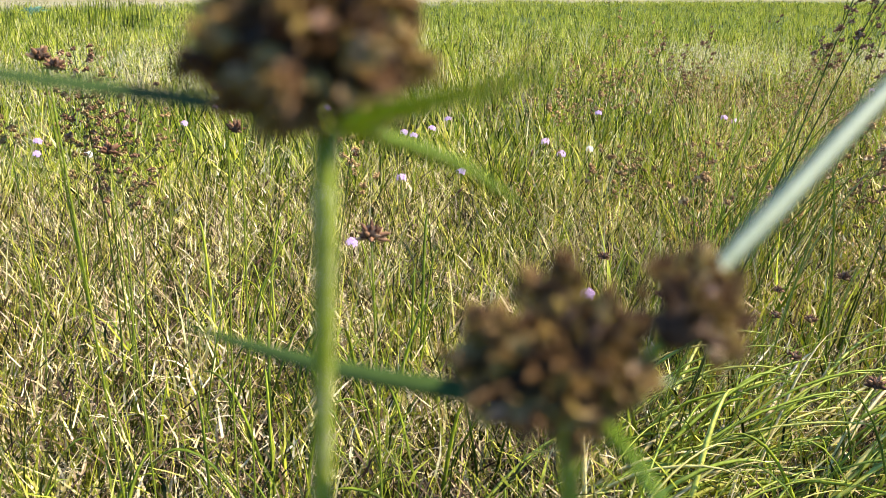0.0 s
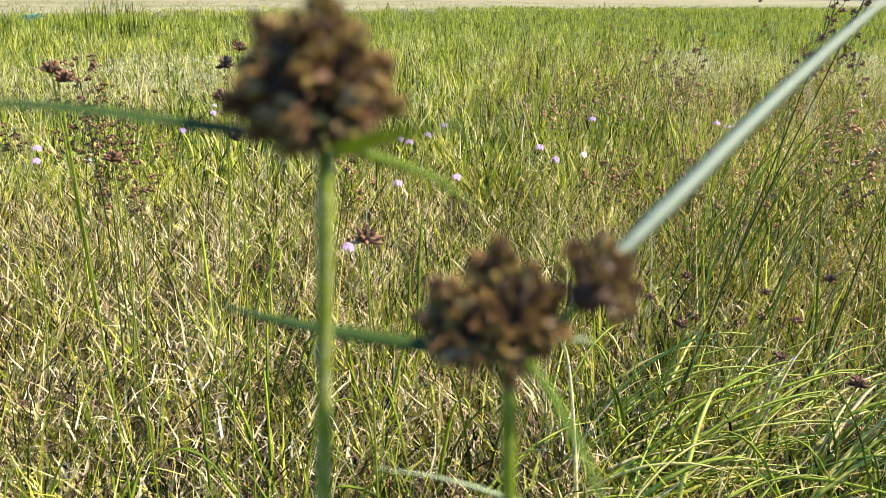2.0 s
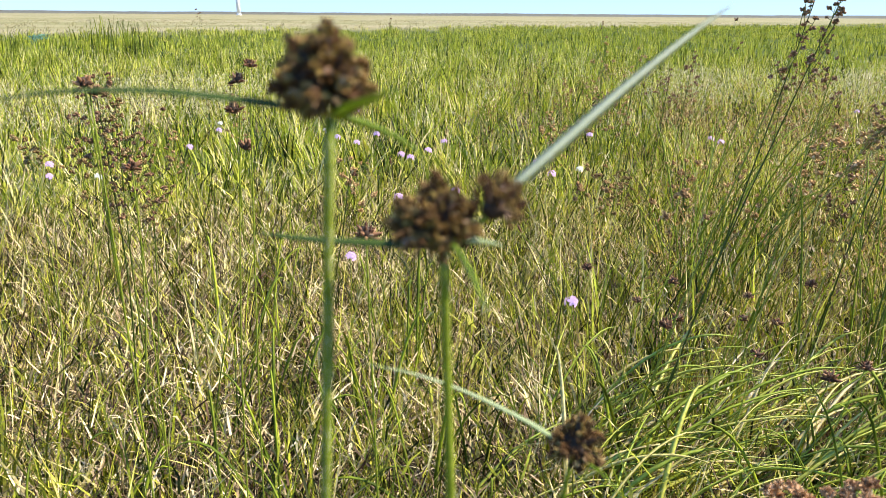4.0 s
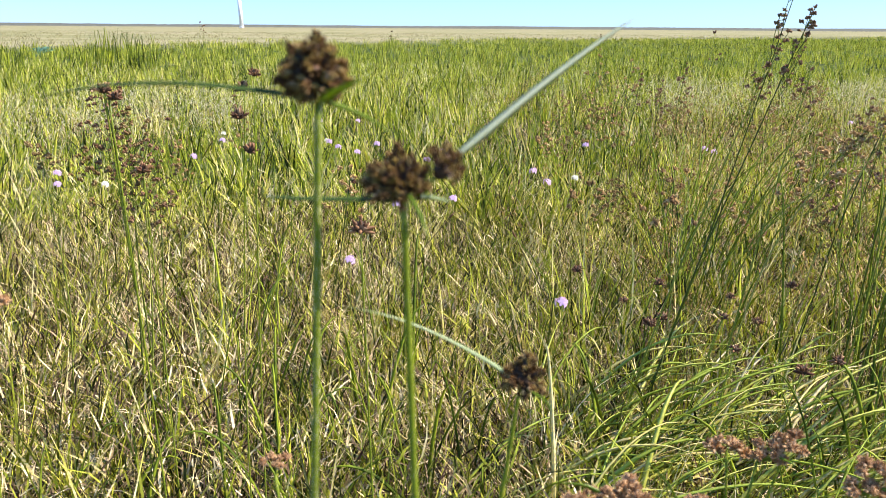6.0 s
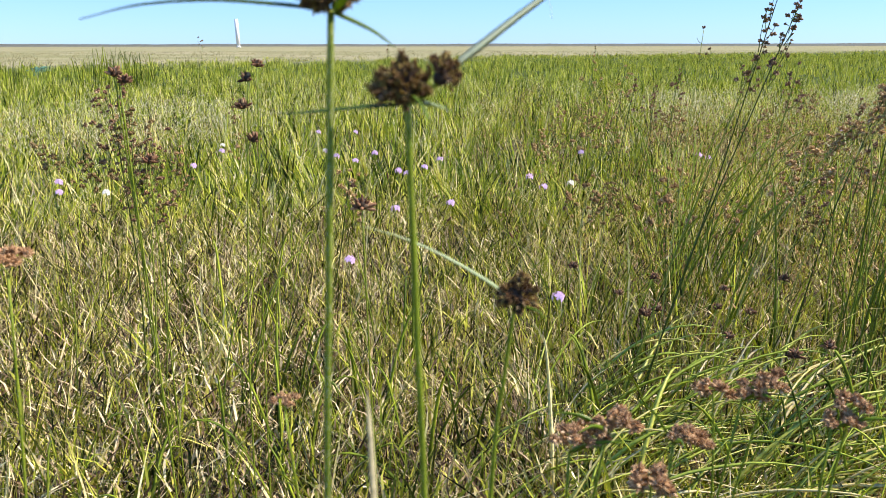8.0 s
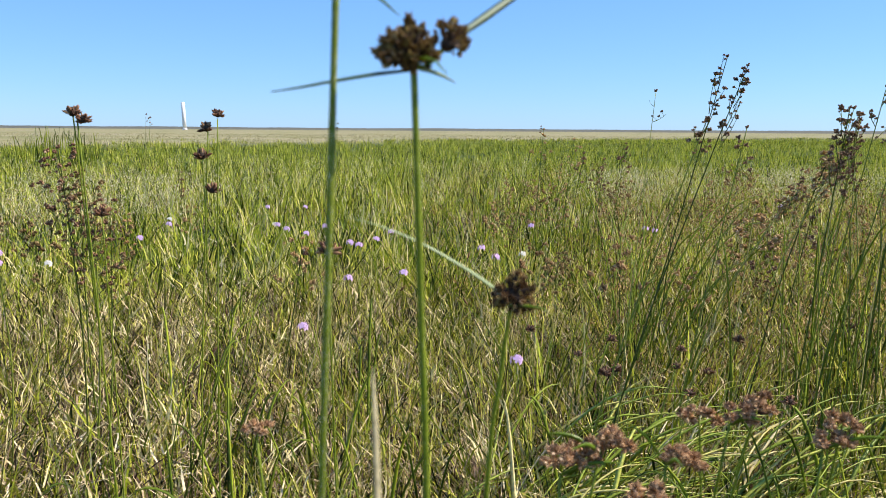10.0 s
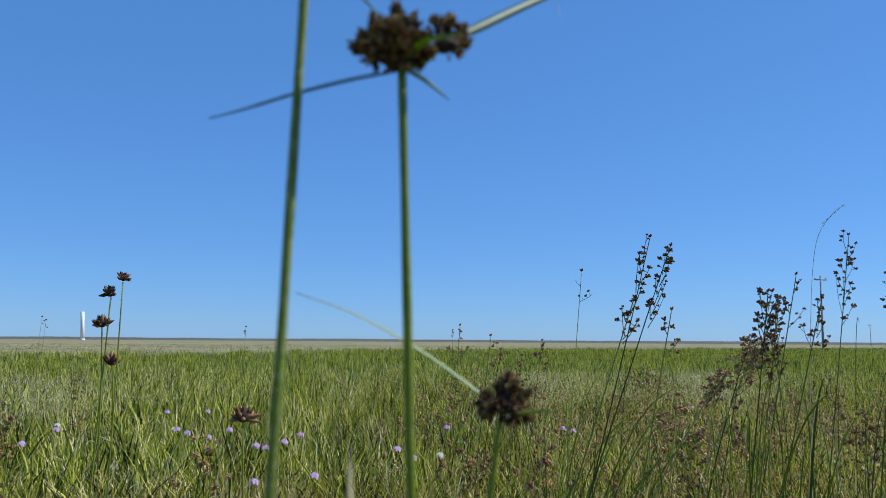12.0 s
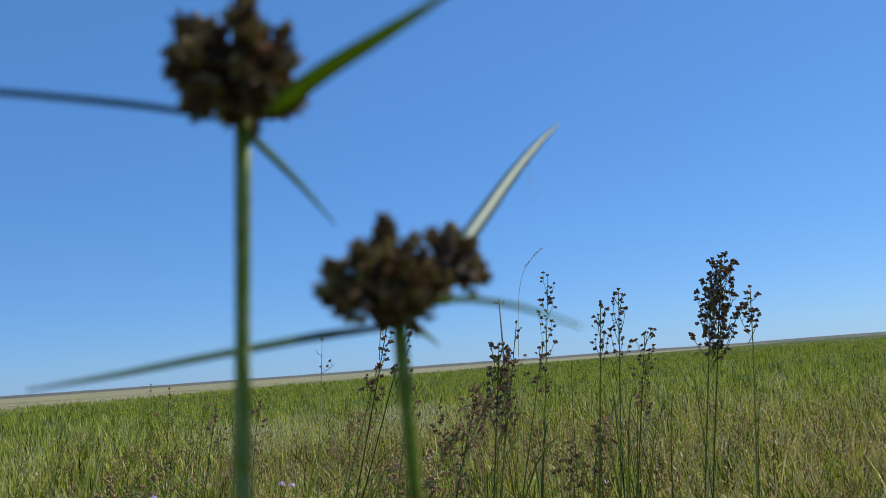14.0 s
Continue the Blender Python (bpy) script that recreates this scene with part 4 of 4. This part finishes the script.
def rush(base, top, panicle, clusters, spread, seed, label, group="flowering rushes", size=0.0054, r=0.0017, material=M_CAPSULE, arch=0.0):
    """A leafless round stem that ends in a forked panicle of dark capsules."""
    rng = random.Random(seed)
    b, t = Vector(base), Vector(top)
    s = thing("rush", base, label, "rush", group)
    sag = Vector((rng.uniform(-1, 1), rng.uniform(-1, 1), 0)) * 0.015
    bow = Vector((-0.35, 0, 1)) * arch
    line = smooth_line([b - Vector((0, 0, 0.01)), b.lerp(t, 0.45) + sag + bow, b.lerp(t, 0.8) + sag * 0.5 + bow * 0.55, t], 7)
    bm = bmesh.new()
    tube(bm, line, lambda u: r * (1 - 0.6 * u), 5)
    part("stem", bm, M_RUSH_STEM, s)
    axis = (t - b.lerp(t, 0.8) - bow * 0.55).normalized()
    seed_cluster(s, t, size, 5, rng, material)
    forks = max(2, clusters // 4)
    made = 0
    for f in range(forks):
        u = f / forks
        start = t - axis * panicle * (1 - 0.88 * u) * rng.uniform(0.85, 1.0)
        a = f * 2.4 + rng.uniform(-0.5, 0.5)
        side = Vector((math.cos(a), 0.7 * math.sin(a), 0))
        reach = panicle * (0.34 - 0.16 * u) * rng.uniform(0.6, 1.35)
        tip = start + axis * reach + side * spread * (0.5 + 0.5 * (1 - u)) * rng.uniform(0.6, 1.2)
        bm = bmesh.new()
        way = smooth_line([start, start.lerp(tip, 0.5) + side * spread * 0.12, tip], 4)
        tube(bm, way, lambda v: r * 0.42 * (1 - 0.5 * v), 4)
        for k in range(4):
            if made >= clusters:
                break
            at = way[min(len(way) - 1, 2 + 2 * k)]
            off = Vector((rng.uniform(-1, 1), rng.uniform(-1, 1), rng.uniform(-0.2, 1))) * size * rng.uniform(0.8, 2.2) if k < 3 else Vector()
            if k < 3:
                tube(bm, [at, at + off], lambda v: r * 0.25, 3)
            seed_cluster(s, at + off, size * rng.uniform(0.6, 1.4), rng.randint(4, 8), rng, material)
            made += 1
        part("panicle_branch", bm, M_RUSH_STEM, s)
    return s


DARK = "tall rush with a dark purplish brown forked panicle"
rush((0.27, 0.96, 0), (0.466, 0.885, 0.722), 0.13, 32, 0.014, 1, DARK, size=0.0045, r=0.0014)
rush((0.26, 0.97, 0), (0.444, 0.900, 0.735), 0.16, 34, 0.016, 2, DARK, size=0.0045, r=0.0014)
rush((0.25, 0.99, 0), (0.425, 0.915, 0.650), 0.06, 8, 0.015, 3, DARK)
rush((0.315, 0.95, 0), (0.3627, 0.9446, 0.6907), 0.045, 3, 0.020, 4, "slender rush with three small dark tufts", size=0.004, r=0.001)
rush((0.62, 1.06, 0), (0.677, 1.010, 0.672), 0.15, 64, 0.022, 5, "tall rush with a crowded dark brown panicle")
rush((0.63, 1.08, 0), (0.700, 1.020, 0.655), 0.14, 60, 0.022, 6, "tall rush with a crowded dark brown panicle")
rush((0.72, 1.25, 0), (0.843, 1.200, 0.715), 0.10, 14, 0.024, 7, DARK)
rush((0.72, 1.15, 0), (0.826, 1.100, 0.672), 0.12, 22, 0.024, 8, DARK)
rush((1.25, 1.80, 0), (1.331, 1.745, 0.866), 0.24, 40, 0.032, 9, DARK, size=0.0075, r=0.0018)
rush((0.98, 1.18, 0), (1.026, 1.123, 0.764), 0.16, 40, 0.022, 10, DARK)
rush((0.93, 1.17, 0), (0.977, 1.120, 0.738), 0.13, 34, 0.018, 11, DARK)
rush((1.00, 1.17, 0), (1.077, 1.120, 0.680), 0.12, 36, 0.028, 12, DARK)
rush((0.92, 0.90, 0), (1.006, 0.851, 0.785), 0.17, 120, 0.036, 13, "tall rush with a crowded dark brown panicle", size=0.0060)
rush((0.93, 0.91, 0), (0.985, 0.856, 0.755), 0.16, 110, 0.036, 14, "tall rush with a crowded dark brown panicle", size=0.0060)
rush((0.96, 0.90, 0), (1.050, 0.840, 0.735), 0.10, 24, 0.024, 15, DARK, size=0.006)
rush((0.42, 1.05, 0), (0.518, 1.000, 0.642), 0.07, 10, 0.018, 16, DARK)
rush((1.50, 0.98, 0), (1.60, 0.93, 0.80), 0.16, 26, 0.03, 17, DARK, size=0.007)
BROWN = "rush with a loose reddish brown panicle"
rush((-0.50, 1.13, 0), (-0.507, 1.10, 0.605), 0.17, 50, 0.045, 20, BROWN, size=0.0064)
rush((-0.47, 1.14, 0), (-0.478, 1.10, 0.565), 0.17, 48, 0.055, 21, BROWN, size=0.0061, material=M_CAPSULE_BROWN)
rush((-0.49, 1.12, 0), (-0.455, 1.09, 0.520), 0.16, 44, 0.055, 22, BROWN, size=0.0064)
rush((-0.48, 1.15, 0), (-0.440, 1.12, 0.480), 0.14, 40, 0.055, 27, BROWN, size=0.0061, material=M_CAPSULE_BROWN)
rush((-0.63, 1.14, 0), (-0.615, 1.10, 0.512), 0.05, 22, 0.022, 23, BROWN, size=0.0061, material=M_CAPSULE_BROWN)
LEAN = "leaning rush with a long dense brown panicle"
rush((0.58, 1.22, 0.0), (0.740, 1.150, 0.592), 0.11, 44, 0.022, 24, LEAN, size=0.0060, material=M_RUSTY, arch=0.05)
rush((0.50, 1.24, 0.0), (0.690, 1.170, 0.545), 0.08, 36, 0.022, 25, LEAN, size=0.0060, material=M_RUSTY, arch=0.05)
rush((0.63, 1.26, 0.0), (0.755, 1.200, 0.606), 0.08, 34, 0.020, 26, LEAN, size=0.0060, material=M_RUSTY, arch=0.05)
# far tips over the belt
for k, (x, y, z) in enumerate(((-1.443, 5.0, 0.718), (-1.42, 5.0, 0.70), (-0.314, 5.0, 0.673), (0.919, 5.0, 0.664))):
    rush((x - 0.03, y + 0.05, 0), (x, y, z), 0.05, 2, 0.012, 90 + k, "tall thin rush with a few dark tufts", "rushes in the meadow", size=0.009, r=0.0015)
for k, (x, y, z) in enumerate(((0.521, 2.2, 0.612), (0.611, 2.2, 0.557), (0.432, 2.2, 0.640), (0.562, 2.25, 0.572), (0.475, 2.15, 0.541), (0.70, 2.3, 0.60), (0.80, 1.9, 0.52), (0.95, 1.7, 0.55), (1.15, 1.9, 0.60), (0.86, 1.45, 0.50),
                               (1.25, 1.35, 0.55), (1.45, 1.55, 0.58), (-1.05, 2.6, 0.50), (-0.75, 2.9, 0.48), (-0.60, 1.75, 0.44), (0.72, 1.35, 0.44), (0.58, 1.5, 0.42))):
    rush((x - 0.05, y + 0.05, 0), (x, y, z), 0.12, 14, 0.03, 40 + k, "rush with small brown seed tufts in the grass", "rushes in the meadow", size=0.007, material=M_CAPSULE if k % 2 else M_RUSTY)

# low rushes, thick with rusty capsules, over the middle of the meadow
LOW = "low rush with a spreading panicle of rusty brown capsules"
kinds = [rush((0.62, 1.62, 0), (0.655, 1.60, 0.335), 0.13, 26, 0.055, 300, LOW, "low rushes in the meadow", size=0.0080, material=M_RUSTY),
         rush((0.86, 1.86, 0), (0.835, 1.84, 0.360), 0.15, 26, 0.060, 301, LOW, "low rushes in the meadow", size=0.0085, material=M_RUSTY),
         rush((0.40, 1.96, 0), (0.432, 1.95, 0.320), 0.12, 24, 0.050, 302, LOW, "low rushes in the meadow", size=0.0080, material=M_CAPSULE_BROWN)]
place_rng = random.Random(77)
placed = 0
while placed < 44:
    x, y = place_rng.uniform(-0.9, 2.4), place_rng.uniform(1.45, 4.4)
    bearing = x / (y + 0.2)
    if bearing > 0.85 or bearing < -0.45 or place_rng.random() > (1.0 if bearing > 0.12 else 0.22):
        continue
    k = place_rng.uniform(0.95, 1.35)
    copy_thing(kinds[placed % 3], pose(x, y, 0, place_rng.uniform(-9, 9), place_rng.uniform(-9, 9), place_rng.uniform(0, 360)) @ Matrix.Diagonal((k, k, k, 1)))
    placed += 1

# a thin grass panicle above the rushes
wisp = thing("wild_grass", (1.30, 1.82, 0), "hair-thin grass with a drooping open panicle", "wild grass")
bm = bmesh.new()
tube(bm, smooth_line([(1.26, 1.84, -0.01), (1.265, 1.83, 0.5), (1.27, 1.80, 0.82), (1.31, 1.78, 0.92), (1.345, 1.77, 0.945)], 8), lambda u: 0.0009 * (1 - 0.6 * u), 4)
part("stem", bm, M_PANICLE, wisp)
for k in range(6):
    bm = bmesh.new()
    x = 1.285 + 0.011 * k
    spindle(bm, (x, 1.785, 0.895 + 0.009 * k), (x + 0.008, 1.782, 0.905 + 0.009 * k), 0.0014, 4)
    part("spikelet", bm, M_PANICLE, wisp)

# ---- dead stalks that lean over the grass ----


def dry_stalk(x, y, length):
    s = thing("dry_stalk", (x, y, 0), "thin dark dead stalk leaning in the grass", "stalk", "dead stalks in the meadow")
    bm = bmesh.new()
    tube(bm, smooth_line([(x, y, -0.01), (x + 0.012, y, length * 0.5), (x + 0.045, y + 0.01, length)], 5), lambda u: 0.0016 * (1 - 0.5 * u), 5)
    part("stem", bm, M_STALK, s)
    bm = bmesh.new()
    spindle(bm, (x + 0.043, y + 0.01, length - 0.006), (x + 0.049, y + 0.011, length + 0.014), 0.0030, 6)
    part("seed_capsule", bm, M_CAPSULE, s)
    return s


stalk = dry_stalk(0.16, 2.02, 0.30)
stalk_rng = random.Random(91)
for k in range(30):
    y = stalk_rng.uniform(1.3, 3.8)
    x = stalk_rng.uniform(-0.48, 0.62) * (y + 0.2)
    z = stalk_rng.uniform(0.8, 1.15)
    copy_thing(stalk, pose(x, y, 0, stalk_rng.uniform(-14, 14), stalk_rng.uniform(14, 46) * stalk_rng.choice((1, 1, 1, -1)), stalk_rng.uniform(-40, 40)) @ Matrix.Diagonal((z, z, z, 1)))

# ---- violet flowers ----


def flower(x, y, z, size, seed, white=False):
    rng = random.Random(seed)
    s = thing("wildflower", (x, y, 0), "pale flower on a thin green stem in the grass" if white else "violet flower cluster on a thin green stem", "flower", "flowers in the meadow")
    bm = bmesh.new()
    c = Vector((x, y, z))
    x, y = x + rng.uniform(-0.02, 0.02), y + rng.uniform(-0.02, 0.02)
    tube(bm, smooth_line([(x, y, -0.01), ((x + c.x) / 2 + 0.006, y, z * 0.5), c], 5), lambda u: 0.0010 * (1 - 0.3 * u), 5)
    part("stem", bm, M_STEM, s)
    bm = bmesh.new()
    bmesh.ops.create_icosphere(bm, subdivisions=1, radius=size * 0.16, matrix=Matrix.Translation(c))
    part("calyx", bm, M_RUSH, s)
    for f, w in enumerate(directions(6, rng, -0.1)):
        bm = bmesh.new()
        m = c + Vector((w.x, w.y, w.z * 0.7)) * size * 0.32
        u = w.cross(Vector((0.2, 0.3, 0.9))).normalized()
        v = w.cross(u)
        hub = bm.verts.new(m)
        for k in range(5):
            a = k * 1.2566 + rng.uniform(-0.15, 0.15)
            d, e = math.cos(a) * u + math.sin(a) * v, -math.sin(a) * u + math.cos(a) * v
            r = size * rng.uniform(0.24, 0.32)
            p1, p2 = bm.verts.new(m + d * r * 0.55 - e * r * 0.38 + w * r * 0.15), bm.verts.new(m + d * r * 0.55 + e * r * 0.38 + w * r * 0.15)
            p3 = bm.verts.new(m + d * r - e * r * 0.2 + w * r * 0.05)
            p4 = bm.verts.new(m + d * r + e * r * 0.2 + w * r * 0.05)
            bm.faces.new((hub, p1, p2))
            bm.faces.new((p1, p3, p4, p2))
        part("floret", bm, M_PETAL_WHITE if white else M_PETAL, s)
    return s


FLOWERS = [(-0.17, 1.36), (0.20, 1.11), (-1.02, 2.03), (-1.10, 2.21), (-0.82, 2.97), (-0.37, 2.81), (-0.29, 2.68), (-0.13, 2.44), (-0.10, 2.38), (-0.05, 2.52), (0.00, 2.72), (0.27, 2.31), (0.29, 2.12), (0.03, 1.98),
           (-0.11, 1.90), (-0.56, 3.69), (-0.39, 3.69), (0.52, 2.91), (0.93, 2.83), (-0.81, 2.56), (1.87, 3.76), (0.94, 2.75), (1.65, 1.99), (-0.42, 2.95), (-0.24, 2.9)]
for k, (x, y) in enumerate(FLOWERS):
    flower(x, y, 0.265 + (0.02 if y > 2 else 0.0), 0.026 if k < 3 else 0.028, 100 + k)
for k, (x, y) in enumerate(((0.39, 2.28), (-0.93, 2.12), (-0.9, 3.3), (-0.45, 3.1))):
    flower(x, y, 0.27, 0.026, 200 + k, True)

# ---- tussocks ----


def tussock(name, centre, blades, height, reach, way, width, material, label, seed, curve=0.5, category="grass tussock", spread=0.45, foot=0.035):
    """A tuft of long blades from one foot; each tuft one thing, each blade a part."""
    rng = random.Random(seed)
    x, y = centre
    s = thing(name, (x, y, 0), label, category, "tussocks in the meadow")
    for k in range(blades):
        bm = bmesh.new()
        a = way + rng.gauss(0, spread)
        d = Vector((math.cos(a), math.sin(a), 0))
        h, q = height * rng.uniform(0.6, 1.1), reach * rng.uniform(0.5, 1.15)
        b = Vector((x + rng.gauss(0, foot), y + rng.gauss(0, foot), 0))
        fall = 0.14 * curve * rng.uniform(0.3, 1.5)
        line = smooth_line([b, b + d * q * 0.2 + Vector((0, 0, h * 0.48)), b + d * q * 0.5 + Vector((0, 0, h * 0.85)), b + d * q * 0.78 + Vector((0, 0, h * (1.0 - fall * 0.35))), b + d * q + Vector((0, 0, h * (1.0 - fall)))], 3)
        f = rng.uniform(0, 6.28)
        blade_leaf(bm, line, width * rng.uniform(0.6, 1.3), (math.cos(f), math.sin(f), 0.6), 0.2, 0.0002)
        part("blade", bm, material, s)
    return s


# the one blown over to the side
for k in range(13):
    tussock("grass_tussock", (0.05 + 0.034 * k, 0.70 + 0.055 * (k * 3 % 5)), 19, 0.17 + 0.025 * (k % 4), 0.36, 0.05 + 0.12 * (k % 3), 0.0058, M_BLOWN, "long green and straw grass blown over in one direction", 60 + k, 0.3, spread=0.40, foot=0.06)
# upright dark rushes
RUSHY = "clump of thin upright dark green rush leaves"
for k, (x, y, h) in enumerate(((0.50, 1.55, 0.46), (0.54, 1.60, 0.48), (0.52, 1.50, 0.44), (0.28, 3.0, 0.42), (0.16, 3.2, 0.42), (0.40, 3.1, 0.43), (0.62, 3.3, 0.42), (0.76, 3.5, 0.44), (0.50, 3.45, 0.40), (0.92, 1.45, 0.40),
                               (0.72, 1.12, 0.48), (0.66, 1.08, 0.50), (0.80, 1.20, 0.46), (1.00, 1.15, 0.50), (1.12, 1.34, 0.44), (-0.42, 1.9, 0.30), (-0.25, 2.2, 0.32), (-0.8, 1.7, 0.30), (1.5, 1.6, 0.46), (1.8, 1.9, 0.46), (0.9, 2.2, 0.44))):
    heart = math.hypot(x - 0.52, y - 1.56) < 0.1
    tussock("rush_tussock", (x, y), 13 if heart else 8, h, 0.30 if heart else 0.17, 0.5, 0.0040 if heart else 0.0030, M_RUSH, RUSHY, 80 + k, 0.1, "rush tussock", spread=1.4, foot=0.03 if heart else 0.05)
# straight dark stems that stand among the flowering rushes
for k, (x, y, h) in enumerate(((0.68, 1.04, 0.55), (0.79, 1.14, 0.56), (0.87, 1.12, 0.60), (0.95, 1.10, 0.60), (1.00, 1.14, 0.57), (1.06, 1.16, 0.58), (0.98, 0.92, 0.58), (1.12, 1.00, 0.56))):
    tussock("rush_tussock", (x, y), 7, h, 0.07, 0.5, 0.0034, M_RUSH_STEM, "clump of straight dark green rush stems", 200 + k, 0.05, "rush tussock", spread=2.2, foot=0.035)
# bright tufts near the walk
for k, (x, y, h) in enumerate(((-0.13, 0.72, 0.26), (-0.22, 0.80, 0.28), (-0.10, 0.95, 0.30), (-0.30, 0.95, 0.30), (0.02, 0.85, 0.24), (-0.05, 1.25, 0.32), (-0.42, 0.72, 0.22), (0.48, 0.62, 0.28), (0.55, 0.75, 0.30), (0.60, 0.60, 0.29), (-0.35, 1.3, 0.30), (0.53, 0.50, 0.27), (0.66, 0.72, 0.31), (0.44, 0.78, 0.25), (0.70, 0.88, 0.30), (0.58, 0.95, 0.28), (0.30, 0.95, 0.24), (0.75, 0.65, 0.30))):
    tussock("grass_tuft", (x, y), 10, h, 0.13, 1.2 + 0.4 * (k % 3), 0.0046, M_FRESH, "tuft of broad bright green grass blades", 120 + k, 0.8, spread=1.4, foot=0.05)
# the tall tuft against the plain, and the blue-green scrub near it
for k, (x, y, h, n) in enumerate(((-4.70, 12.0, 0.62, 34), (-4.40, 12.2, 0.55, 26), (-4.95, 12.1, 0.48, 24), (-4.15, 12.0, 0.42, 20), (-6.0, 12.0, 0.44, 24))):
    tussock("grass_tuft", (x, y), n + 12, h, 0.09, 1.57, 0.011, M_FRESH, "tall tuft of green grass standing over the belt", 140 + k, 0.2, spread=1.6, foot=0.12)
tussock("scrub", (-9.4, 20.0), 90, 0.20, 0.42, 1.57, 0.03, M_SCRUB, "low blue-green shrub at the edge of the plain", 152, 0.8, "shrub")
